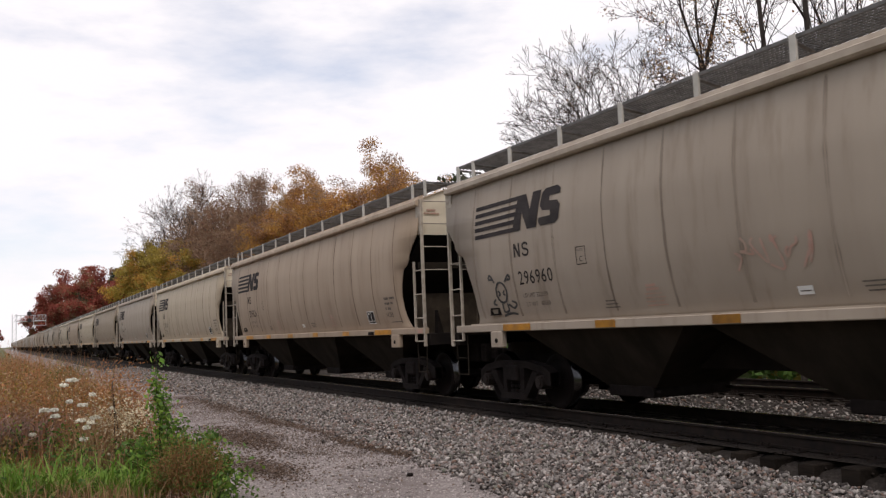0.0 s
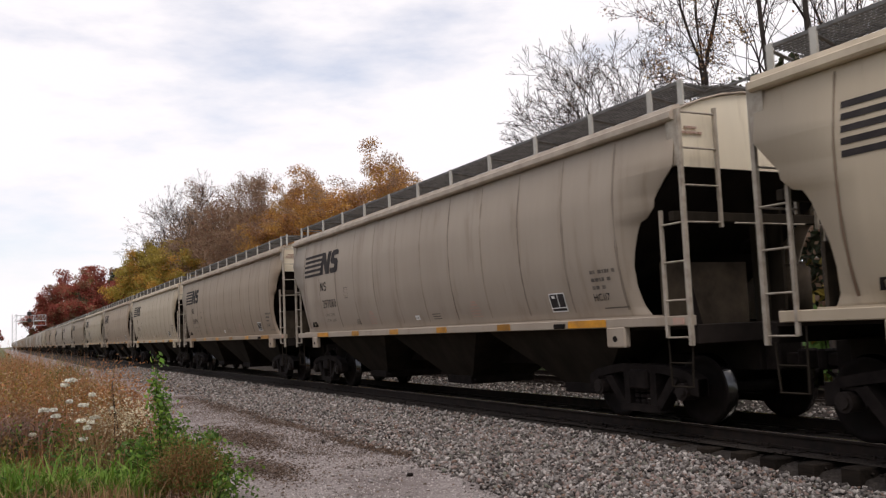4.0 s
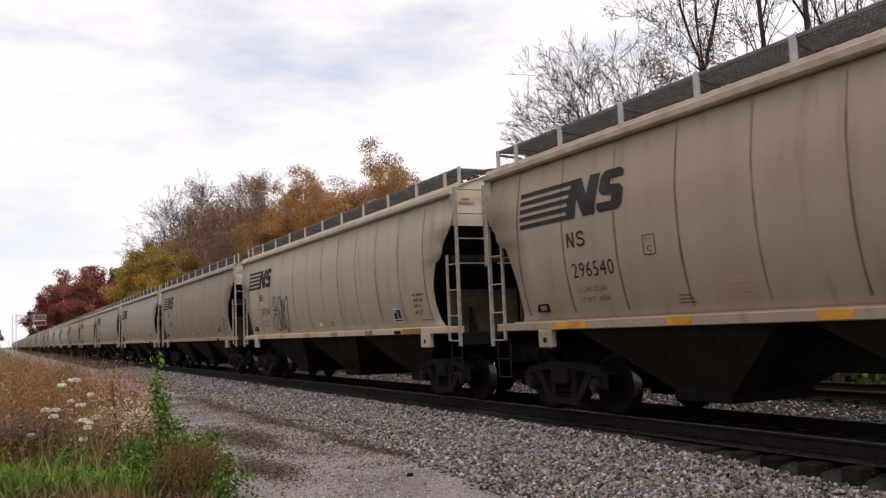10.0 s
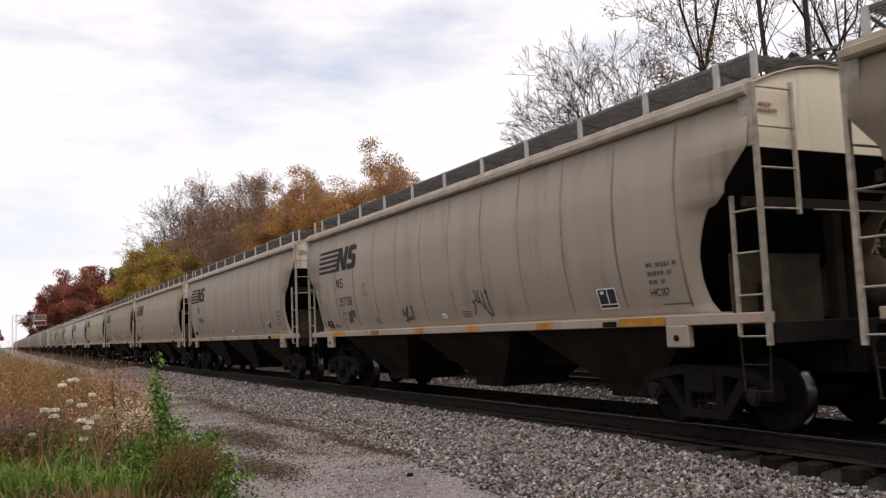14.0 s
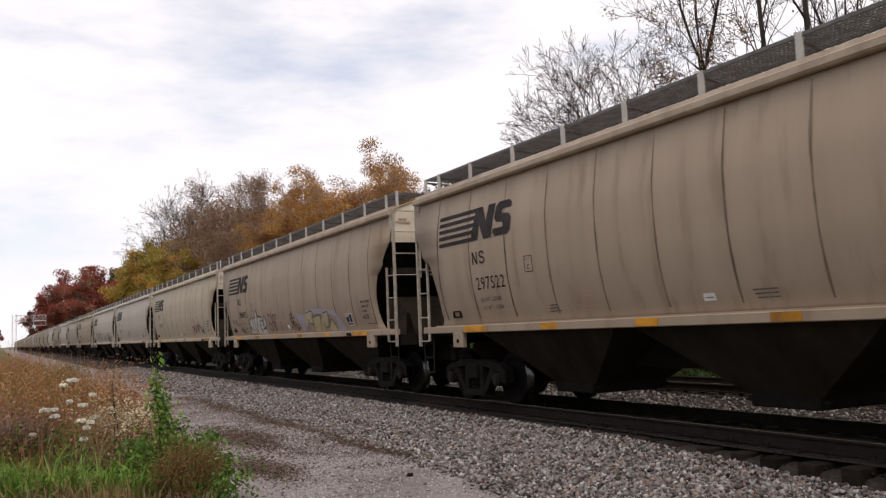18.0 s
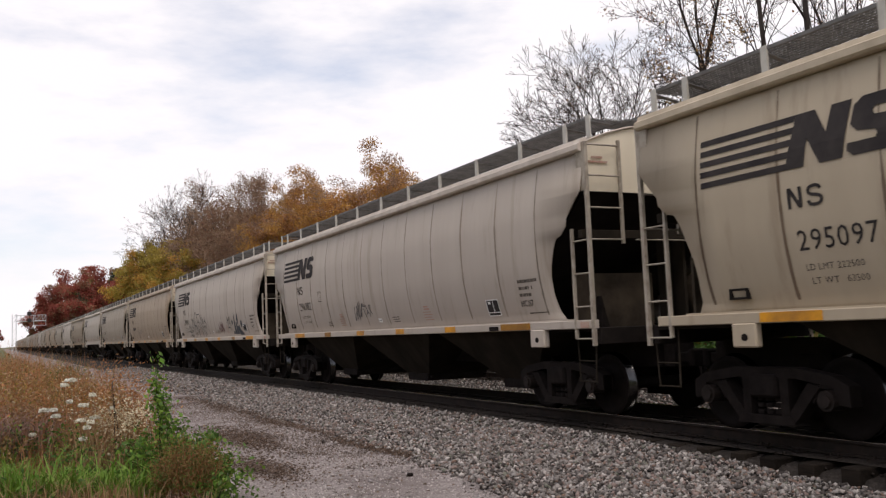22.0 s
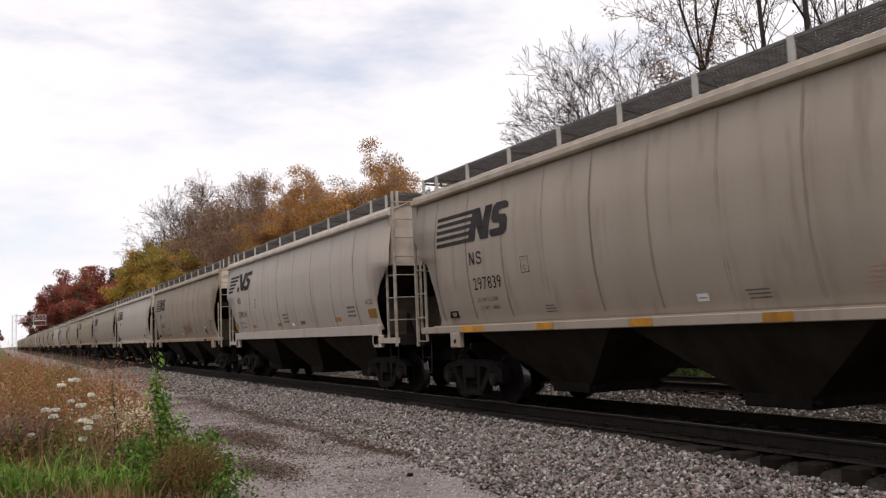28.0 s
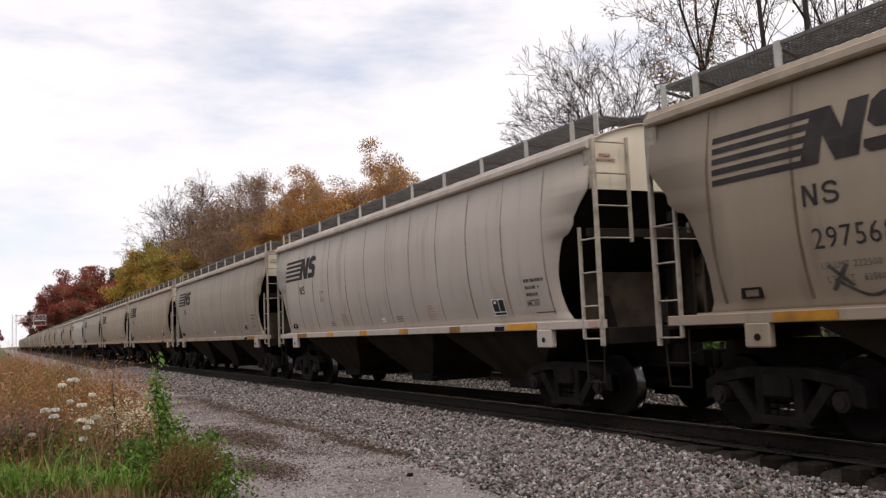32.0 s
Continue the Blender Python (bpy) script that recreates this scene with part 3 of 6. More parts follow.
        bm = rod(bmesh.new(), (-0.68, yb + s * 0.07, rod_z), (0.68, yb + s * 0.07, rod_z), 0.014)
        part("grab_iron", bm, M["ladder"], car)
        # coupler and draft box
        bm = box(bmesh.new(), -0.22, 0.22, min(yb, yb + s * 0.25), max(yb, yb + s * 0.25), 0.72, 1.18, 0.02)
        box(bm, -0.10, 0.10, min(yb + s * 0.2, yb + s * 0.50), max(yb + s * 0.2, yb + s * 0.50), 0.80, 0.98, 0.02)
        box(bm, -0.16, 0.16, min(yb + s * 0.46, yb + s * 0.585), max(yb + s * 0.46, yb + s * 0.585), 0.74, 1.04, 0.03)
        part("coupler", bm, M["truck"], car, "rusty knuckle coupler")
        truck(car, s * (HALF - 1.45) - 0.05)
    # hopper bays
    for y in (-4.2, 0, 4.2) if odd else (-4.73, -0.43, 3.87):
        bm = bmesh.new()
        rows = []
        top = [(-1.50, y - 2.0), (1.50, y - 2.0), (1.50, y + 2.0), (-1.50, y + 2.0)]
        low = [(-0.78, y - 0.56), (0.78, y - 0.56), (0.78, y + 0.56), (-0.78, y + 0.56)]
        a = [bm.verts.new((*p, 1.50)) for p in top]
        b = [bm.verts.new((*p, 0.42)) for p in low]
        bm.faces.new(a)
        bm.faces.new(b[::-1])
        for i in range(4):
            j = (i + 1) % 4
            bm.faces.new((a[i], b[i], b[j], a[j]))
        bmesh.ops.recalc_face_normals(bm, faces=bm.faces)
        bay = part("hopper_bay", bm, M["hopper"], car, "dusty tapering discharge hopper, underside shade in its colour")
        bm = box(bmesh.new(), -0.80, 0.80, y - 0.52, y + 0.52, 0.24, 0.44, 0.02)
        for x in (-0.72, 0.72):
            rod(bm, (x, y - 0.62, 0.34), (x, y + 0.62, 0.34), 0.03)
        part("outlet_gate", bm, M["truck"], bay, "dark sliding outlet gate")
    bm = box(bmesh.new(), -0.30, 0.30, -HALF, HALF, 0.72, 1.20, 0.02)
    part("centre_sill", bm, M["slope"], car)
    # running boards with their posts
    for sx in (-1, 1):
        bm = bmesh.new()
        x0, x1 = sorted((sx * 1.42, sx * 0.72))
        n = 250
        for i in range(n):
            y = -HALF + 0.1 + (2 * HALF - 0.2) * i / (n - 1)
            box(bm, x0, x1, y - 0.010, y + 0.010, 5.112, 5.128)
        for k in range(10):
            x = x0 + (x1 - x0) * k / 9
            box(bm, x - 0.006, x + 0.006, -HALF + 0.05, HALF - 0.05, 5.105, 5.13)
        for x in (x0, x1):
            box(bm, x - 0.012, x + 0.012, -HALF + 0.05, HALF - 0.05, 5.09, 5.14)
        ys = [-HALF + 0.02, -HALF + 0.62] + [-6.09 + 1.512 * i for i in range(9)] + [HALF - 0.72, HALF - 0.12]
        for y in ys:
            rod(bm, (sx * 1.42, y, 5.06), (sx * 0.75, y + 0.25, 5.09), 0.025)
        if sx > 0:
            for y in ys:
                box(bm, 1.415, 1.445, y - 0.045, y + 0.045, 4.76, 5.15)
        board = part("running_board", bm, M["grate"], car, "open steel grating walkway on posts")
        if sx < 0:
            for y in ys:
                bm = box(bmesh.new(), -1.445, -1.415, y - 0.045, y + 0.045, 4.76, 5.15)
                part("post", bm, M["post"], board, "pale galvanised post")
    for s in (-1, 1):
        bm = bmesh.new()
        for i in range(9):
            y = s * (HALF + 0.02 - i * 0.065)
            box(bm, -0.72, 0.72, y - 0.016, y + 0.016, 5.10, 5.135)
        for x in (-0.6, -0.2, 0.2, 0.6):
            box(bm, x - 0.012, x + 0.012, s * HALF - 0.55, s * HALF + 0.05, 5.10, 5.14)
        part("end_walkway", bm, M["grate"], car, "open steel grating walkway")["kind"] = "stuff"
    bm = bmesh.new()
    hook = [(0.15, -HALF - 0.05, 5.06), (0.55, -HALF - 0.10, 5.00), (0.66, -HALF - 0.12, 4.86), (0.58, -HALF - 0.12, 4.74), (0.48, -HALF - 0.12, 4.78)]
    for a, b in zip(hook, hook[1:]):
        rod(bm, a, b, 0.028)
    part("hatch_latch", bm, M["truck"], car, "dark hooked latch bar at the roof end")
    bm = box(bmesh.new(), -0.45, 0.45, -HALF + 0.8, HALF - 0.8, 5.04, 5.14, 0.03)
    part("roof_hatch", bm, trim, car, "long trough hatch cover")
    return car


def prism_y(bm, outline, y0, y1):
    """An outline in (x, z) carried from y0 to y1."""
    a = [bm.verts.new((x, y0, z)) for x, z in outline]
    b = [bm.verts.new((x, y1, z)) for x, z in outline]
    k = len(outline)
    bm.faces.new(a)
    bm.faces.new(b[::-1])
    for i in range(k):
        j = (i + 1) % k
        bm.faces.new((a[i], b[i], b[j], a[j]))
    bmesh.ops.recalc_face_normals(bm, faces=bm.faces)
    return bm

# ---- paint on the cars ----


def surface(e, z, lift=0.007):
    """The place on the near side, e metres from the trailing end, at height z."""
    return (-half_width(z) - lift, REACH - e, z)


def decal(polys, material, parent, name, label="", lift=0.007):
    """Flat shapes, outlines in (e, z), laid on the bulging side."""
    bm = bmesh.new()
    for poly in polys:
        bm.faces.new([bm.verts.new((e, 0, z)) for e, z in poly])
    zs = [v.co.z for v in bm.verts]
    z = math.floor(min(zs) / 0.1) * 0.1
    while z < max(zs):
        bmesh.ops.bisect_plane(bm, geom=bm.verts[:] + bm.edges[:] + bm.faces[:], plane_co=(0, 0, z), plane_no=(0, 0, 1))
        z += 0.1
    for v in bm.verts:
        v.co = surface(v.co.x, v.co.z, lift)
    bmesh.ops.recalc_face_normals(bm, faces=bm.faces)
    return part(name, bm, material, parent, label)


def bar(e0, e1, z0, z1):
    return [(e0, z0), (e1, z0), (e1, z1), (e0, z1)]


GLYPHS = {}
for letter in "0123456789ABCDEHLMPTW":
    cu = bpy.data.curves.new("letters", "FONT")
    cu.body, cu.size, cu.resolution_u = letter, 1.38, 2
    g_ob = bpy.data.objects.new("letters", cu)
    scene.collection.objects.link(g_ob)
    bpy.context.view_layer.update()
    g_me = bpy.data.meshes.new_from_object(g_ob.evaluated_get(bpy.context.evaluated_depsgraph_get()))
    bpy.data.objects.remove(g_ob)
    g_x = [v.co.x for v in g_me.vertices]
    GLYPHS[letter] = ([(v.co.x - min(g_x), v.co.y) for v in g_me.vertices], [tuple(f.vertices) for f in g_me.polygons], max(g_x) - min(g_x))


def words(text, e, z, high, material, parent, name="lettering", squeeze=0.85, label=""):
    """Writing on the near side that begins e metres from the trailing end."""
    verts, faces, x = [], [], 0.0
    for letter in text:
        if letter == " ":
            x += 0.42
            continue
        pts, fs, w = GLYPHS[letter]
        if letter == "1":
            x += 0.12
        faces += [tuple(i + len(verts) for i in f) for f in fs]
        verts += [surface(e + (x + a) * high * squeeze, z + b * high) for a, b in pts]
        x += w + 0.17
    ob = raw(name, verts, faces, material, parent)
    if label:
        ob["label"] = label
    ob["kind"] = "stuff"
    return ob


def emblem(e, z, high, parent, stripes=5, cut=False):
    """The slanted black emblem: level stripes that run into two bold slanted figures."""
    k = 0.12           # slant
    lean = lambda x, y: (e + x * 0.785 + k * y, z + y)
    polys = []
    pitch = high / 4.55
    for i in range(stripes):
        y0 = i * pitch
        polys.append([(e, z + y0), lean(1.78 - 0.02 * i, y0), lean(1.80 - 0.02 * i, y0 + pitch * 0.55), (e, z + y0 + pitch * 0.55)])
    decal(polys, M["black"], parent, "stripes", "black stripes of the painted emblem")
    h = high
    n = [[lean(1.62, 0), lean(1.93, 0), lean(1.955, 0.5 * h), lean(2.19, 0), lean(2.54, 0), lean(2.60, h), lean(2.29, h), lean(2.252, 0.536 * h), lean(2.03, h), lean(1.72, h)]]
    decal(n, M["black"], parent, "emblem", "bold slanted black emblem shape", 0.009)
    s = [[lean(2.70, 0), lean(3.20, 0), lean(3.32, 0.10 * h), lean(3.34, 0.46 * h), lean(3.22, 0.60 * h), lean(2.96, 0.63 * h), lean(2.93, 0.70 * h), lean(2.95, 0.77 * h), lean(3.30, 0.77 * h),
          lean(3.30, 0.90 * h), lean(3.18, h), lean(2.76, h), lean(2.64, 0.88 * h), lean(2.62, 0.54 * h), lean(2.74, 0.41 * h), lean(3.00, 0.37 * h), lean(3.03, 0.30 * h), lean(3.01, 0.23 * h), lean(2.60, 0.23 * h), lean(2.60, 0.10 * h)]]
    decal(s, M["black"], parent, "emblem", "bold slanted black emblem shape", 0.008)


def small_mark(e, z, h, parent):
    """The small black mark over the number, as plain shapes."""
    w = h * 0.72
    t = h * 0.16
    decal([bar(e, e + t, z, z + h), bar(e + w - t, e + w, z, z + h), [(e, z + h), (e + t * 1.2, z + h), (e + w, z), (e + w - t * 1.2, z)]], M["black"], parent, "mark", "", 0.008)
    e += w + t * 1.6
    at = lambda x, y: (e + w * x, z + h * y)
    bm = bmesh.new()
    ribbon(bm, [at(0.92, 0.76), at(0.78, 0.90), at(0.5, 0.94), at(0.2, 0.88), at(0.1, 0.72), at(0.24, 0.56), at(0.55, 0.50), at(0.85, 0.42), at(0.95, 0.26), at(0.82, 0.10), at(0.5, 0.05), at(0.18, 0.10), at(0.06, 0.26)], t * 0.95, 0.008)
    part("mark", bm, M["black"], parent)


def frame_outline(e0, e1, z0, z1, t):
    return [bar(e0, e1, z0, z0 + t), bar(e0, e1, z1 - t, z1), bar(e0, e0 + t, z0 + t, z1 - t), bar(e1 - t, e1, z0 + t, z1 - t)]


def common_marks(car):
    """What all the usual cars carry: emblem, strips, placard and stencils."""
    emblem(1.25, 3.355, 0.675, car)
    small_mark(2.52, 2.86, 0.26, car)
        # black notice board with a white border
    decal(frame_outline(13.11, 13.53, 1.765, 2.105, 0.02) + [bar(13.13, 13.51, 1.83, 1.848)], M["white"], car, "placard_border", "white border of the notice", 0.012)
    decal([bar(13.12, 13.52, 1.775, 2.095)], M["black"], car, "placard", "black notice panel", 0.008)
    decal([bar(13.325, 13.345, 1.848, 2.095), bar(13.18, 13.26, 2.01, 2.06)], M["white"], car, "placard_line", "", 0.012)
    words("PLATE", 4.27, 2.78, 0.04, M["faint"], car)
    words("C", 4.31, 2.60, 0.10, M["black"], car)
    decal(frame_outline(4.23, 4.47, 2.55, 2.86, 0.012), M["black"], car, "plate_box", "", 0.007)
    # rows of stencils too worn to read
    for e, z, w, n in ((14.27, 2.36, 0.55, 3),):
        for i in range(n):
            polys, x = [], e
            while x < e + w - 0.12 * i:
                step = random.uniform(0.04, 0.11)
                polys.append(bar(x, x + step - 0.015, z - i * 0.13, z - i * 0.13 + 0.06))
                x += step + (0.05 if random.random() < 0.25 else 0)
            decal(polys, M["faint"], car, "stencil_line")["kind"] = "stuff"
    decal([bar(14.42, 14.97, 1.77, 1.79)], M["faint"], car, "stencil_line")
    decal([bar(4.68 + 0.02 * i, 5.0 - 0.03 * i, 1.78 + 0.055 * i, 1.80 + 0.055 * i) for i in range(3)], M["faint"], car, "stencil_line")
    decal([bar(8.92 - 0.02 * i, 9.24, 1.78 + 0.055 * i, 1.80 + 0.055 * i) for i in range(3)], M["faint"], car, "stencil_line")
    for e in (5.58, 10.48):
        decal([bar(e + 0.06 * (i > 3), e + 0.40 - 0.05 * (i % 2) - 0.09 * (i > 3), 1.77 + 0.06 * i, 1.79 + 0.06 * i + 0.02 * (i > 3)) for i in range(6)], M["redtext"], car, "warning_stencil", "faded red warning stencil")["kind"] = "stuff"
    decal([bar(8.08, 8.28, 1.79, 1.90)], M["white"], car, "white_tag", "small white tag", 0.012)
    decal([bar(8.11, 8.25, 1.83, 1.845)], M["faint"], car, "white_tag_line", "", 0.015)
    # strips on the sill
    for e0, e1 in ((1.94, 2.78), (4.52, 4.97), (6.84, 7.29), (9.16, 9.58), (11.51, 11.93), (13.62, 14.54)):
        bm = box(bmesh.new(), -1.632, -1.622, REACH - e1, REACH - e0, 1.465, 1.59)
        part("reflector", bm, M["yellow"], car, "dull yellow reflective strip")
    for e in (13.26,):
        bm = box(bmesh.new(), -1.66, -1.62, REACH - e - 0.28, REACH - e, 1.465, 1.55, 0.01)
        part("card_box", bm, M["truck"], car, "small dark routing card holder")
    bm = bmesh.new()
    xb = half_width(1.85)
    for a, b, c, d in ((1.45, 1.75, 1.78, 1.81), (1.45, 1.75, 1.90, 1.93), (1.45, 1.49, 1.81, 1.90), (1.71, 1.75, 1.81, 1.90)):
        box(bm, -xb - 0.03, -xb + 0.02, REACH - b, REACH - a, c, d)
    part("card_board", bm, M["truck"], car, "small dark routing board frame")
    bm = box(bmesh.new(), -1.634, -1.622, -HALF + 0.02, -HALF + 0.22, 1.47, 1.57)
    part("end_plate", bm, M["redtext"], car, "small faded red plate on the sill")
    # red words on the lead end wall and a red plate on the sill
    bm = bmesh.new()
    for i, (x0, x1) in enumerate(((-1.42, -1.20), (-1.48, -1.10))):
        for k in range(5):
            a = x0 + (x1 - x0) * k / 5
            box(bm, a, a + (x1 - x0) / 5 * 0.8, -HALF - 0.006, -HALF + 0.01, 4.40 - i * 0.08, 4.435 - i * 0.08)
    part("warning_stencil", bm, M["redtext"], car, "faded red warning stencil")["kind"] = "stuff"
    # running brake gear: cylinder, hand wheel, hoses
    bm = rod(bmesh.new(), (0.8, -HALF + 0.7, 2.75), (0.8, -HALF + 1.1, 2.75), 0.15, n=12)
    part("brake_cylinder", bm, M["truck"], car)
    for s in (-1, 1):
        bm = bmesh.new()
        p = Vector((0.3, s * (HALF + 0.2), 0.85))
        for i in range(5):
            q = p + Vector((-0.05, s * 0.08, -0.10 if i < 3 else 0.08))
            rod(bm, p, q, 0.025)
            p = q
        part("air_hose", bm, M["truck"], car, "black rubber air hose")


def ribbon(bm, pts, w, lift=0.010):
    """A painted stroke through points (e, z)."""
    smooth = []
    for i in range(len(pts) - 1):
        p0, p1, p2, p3 = pts[max(0, i - 1)], pts[i], pts[i + 1], pts[min(len(pts) - 1, i + 2)]
        for k in range(5):
            t = k / 5
            smooth.append(tuple(0.5 * (2 * b + (c - a) * t + (2 * a - 5 * b + 4 * c - d) * t * t + (3 * b - a - 3 * c + d) * t ** 3) for a, b, c, d in zip(p0, p1, p2, p3)))
    smooth.append(pts[-1])
    prev = None
    for i, (e, z) in enumerate(smooth):
        a, b = smooth[max(0, i - 1)], smooth[min(len(smooth) - 1, i + 1)]
        dx, dz = b[0] - a[0], b[1] - a[1]
        n = math.hypot(dx, dz) or 1
        nx, nz = -dz / n * w / 2, dx / n * w / 2
        pair = [bm.verts.new(surface(e + nx, max(1.64, z + nz), lift)), bm.verts.new(surface(e - nx, max(1.64, z - nz), lift))]
        if prev:
            bm.faces.new((prev[0], pair[0], pair[1], prev[1]))
        prev = pair


def strokes(car, lines, w, material, label):
    for pts in lines:
        bm = bmesh.new()
        ribbon(bm, pts, w)
        part("graffiti", bm, material, car, label)


def scribble(car, seed, e, z, w, h, line, n=5, width=0.022, label="quick scrawled graffiti tag"):
    rng = random.Random(seed)
    lines = []
    for i in range(n):
        x = e + w * i / n
        pts = [(x + w / n * rng.uniform(-0.2, 1.1), z + h * rng.uniform(0, 1)) for _ in range(rng.choice((4, 5, 6)))]
        lines.append(pts)
    bm = bmesh.new()
    for pts in lines:
        ribbon(bm, pts, width)
    part("graffiti", bm, line, car, label)["kind"] = "stuff"


def lost(car, e, z, k, material):
    """The sprayed word with an arrow at each end."""
    p = lambda *pts: [(e + x * k, z + y * k) for x, y in pts]
    lines = [p((0.21, 0.39), (0.26, 0.25), (0.30, 0.04), (0.36, 0.15), (0.44, 0.22)),
             p((0.49, 0.23), (0.41, 0.20), (0.40, 0.11), (0.43, 0.08), (0.48, 0.14), (0.48, 0.22)),
             p((0.59, 0.27), (0.53, 0.22), (0.54, 0.18), (0.63, 0.18), (0.64, 0.12), (0.60, 0.08), (0.57, 0.10), (0.59, 0.15), (0.68, 0.21)),
             p((0.82, 0.34), (0.76, 0.27), (0.72, 0.09)), p((0.64, 0.21), (0.74, 0.23), (0.82, 0.20), (0.84, 0.16))]
    strokes(car, lines, 0.022 * k, material, "red sprayed word")
    strokes(car, [p((-0.01, 0.20), (0.12, 0.21), (0.26, 0.17)), p((0.14, 0.18), (0.11, -0.01)), p((0.26, 0.17), (0.15, 0.11)),
                  p((1.00, 0.18), (0.91, 0.17), (0.85, 0.12), (0.91, 0.07), (0.95, 0.00))], 0.026 * k, material, "red sprayed arrow")


M["spray_black"] = mat("black spray paint", (0.035, 0.033, 0.036), (0.09, 0.082, 0.075), 6, 0.6)
M["spray_thin"] = mat("thin dark spray paint", (0.11, 0.10, 0.10), (0.17, 0.15, 0.14), 8, 0.7)
M["spray_red"] = mat("red spray paint", (0.22, 0.022, 0.018), (0.16, 0.03, 0.025), 6, 0.6)
M["spray_maroon"] = mat("maroon spray paint", (0.14, 0.04, 0.045), (0.22, 0.13, 0.11), 8, 0.65)
M["spray_yellow"] = mat("pale yellow spray paint", (0.48, 0.40, 0.22), (0.42, 0.34, 0.19), 4, 0.6)
M["spray_lilac"] = mat("lilac spray paint", (0.36, 0.33, 0.42), (0.36, 0.31, 0.30), 4, 0.65)
M["spray_white"] = mat("chalky white spray paint", (0.55, 0.53, 0.48), (0.40, 0.36, 0.30), 6, 0.65)
M["spray_navy"] = mat("blue-black spray paint", (0.045, 0.055, 0.075), (0.03, 0.033, 0.04), 5, 0.55)
M["spray_blue"] = mat("faint blue spray paint", (0.22, 0.22, 0.36), (0.28, 0.26, 0.28), 5, 0.6)

# ---- the train ----
# number and paint of each car from the head of the train; those past the numbers stay far off
NUMBERS = ["296960", "295326", "297620", "297080", "296959", "295039", "296540", "297378", "297958", "297138",
           "296682", "297522", "296802", "295097", "296982", "297109", "", "297839", "298241", "297568"]
COATS = "gtsgdstsdggttslltgldlgttgltgttlgtgtltgttgltgt"
PAINTS = {"s": "sand", "d": "dun", "g": "grey", "t": "tan", "l": "light"}
TEMPLATE, TRAIN = {}, []
for i, coat in enumerate(COATS):
    if i == 18:
        car = hopper_car("light", 7.62, True)
        tagged(car, "pale grey covered hopper car with deep sill and tall ends", "railway car", "hopper cars of the train")
        car["start"] = FIRST + PITCH * (i - 1) - 0.52
    else:
        if coat not in TEMPLATE:
            car = TEMPLATE[coat] = hopper_car(PAINTS[coat])
            common_marks(car)
        else:
            car = copy_thing(TEMPLATE[coat], pose(0, 0, 0))
        label = {"s": "sand-coloured covered hopper car with smooth bulging sides", "d": "dull brown-grey covered hopper car with smooth bulging sides", "g": "weathered warm-grey covered hopper car with smooth bulging sides", "t": "rust-streaked tan covered hopper car with smooth bulging sides",
                 "l": "pale grey covered hopper car with smooth bulging sides"}[coat]
        tagged(car, label, "railway car", "hopper cars of the train")
        words({1: "HC115", 13: "HC114"}.get(i, "HC117"), 14.25, 1.91, 0.125, M["black"], car)
        car["start"] = FIRST + PITCH * (i - 1) - (0.65 if i > 18 else 0.0)
    TRAIN.append(car)

for i, number in enumerate(NUMBERS):
    if number and i != 18:
        words(number, 2.58, 2.33, 0.265, M["black"], TRAIN[i], "number", 0.84, "black stencilled car number")
        words("LD LMT 222500", 2.62, 2.08, 0.085, M["faint"], TRAIN[i])
        words("LT WT   63500", 2.66, 1.91, 0.085, M["faint"], TRAIN[i])

# the odd car's own marks
odd = TRAIN[18]
decal([[(0.81 + 0.05 * k, 3.44 + 0.145 * k), (1.44 + 0.20 * k, 3.44 + 0.145 * k), (1.52 + 0.20 * k, 3.53 + 0.145 * k), (0.84 + 0.05 * k, 3.53 + 0.145 * k)] for k in range(5)],
      M["black"], odd, "stripes", "black stripes of the painted emblem")
h0 = 3.43
decal([[(2.08, h0 - 0.01), (2.36, h0 + 0.02), (2.42, h0 + 0.18), (2.16, h0 + 0.2)],
       [(2.30, h0 + 0.72), (2.62, h0 + 0.72), (2.98, h0 + 0.02), (2.62, h0 + 0.02)],
       [(2.64, h0 + 0.02), (2.98, h0 + 0.02), (3.36, h0 + 0.72), (3.06, h0 + 0.72)]], M["black"], odd, "emblem", "bold slanted black emblem shape", 0.009)
decal([[(3.02, h0), (3.58, h0), (3.84, h0 + 0.18), (3.88, h0 + 0.36), (3.66, h0 + 0.45), (3.44, h0 + 0.18), (3.04, h0 + 0.18)],
       [(3.30, h0 + 0.36), (3.62, h0 + 0.30), (3.70, h0 + 0.44), (3.46, h0 + 0.5), (3.5, h0 + 0.57), (4.02, h0 + 0.57), (4.05, h0 + 0.72), (3.48, h0 + 0.72), (3.30, h0 + 0.6)]],
      M["black"], odd, "emblem", "bold slanted black emblem shape", 0.008)
small_mark(2.13, 2.92, 0.25, odd)
words("298241", 2.18, 2.36, 0.25, M["black"], odd, "number", 1.0, "black stencilled car number")
words("LD LMT 225600", 2.20, 2.10, 0.075, M["black"], odd)
words("LT WT   60400", 2.22, 1.92, 0.075, M["black"], odd)
words("HC122", 14.18, 2.30, 0.14, M["black"], odd)
decal(frame_outline(4.34, 4.58, 2.68, 3.0, 0.014), M["black"], odd, "plate_box")
words("C", 4.42, 2.73, 0.12, M["black"], odd)
decal([bar(8.15, 8.4, 1.86, 1.97)], M["white"], odd, "white_tag", "small white tag", 0.012)
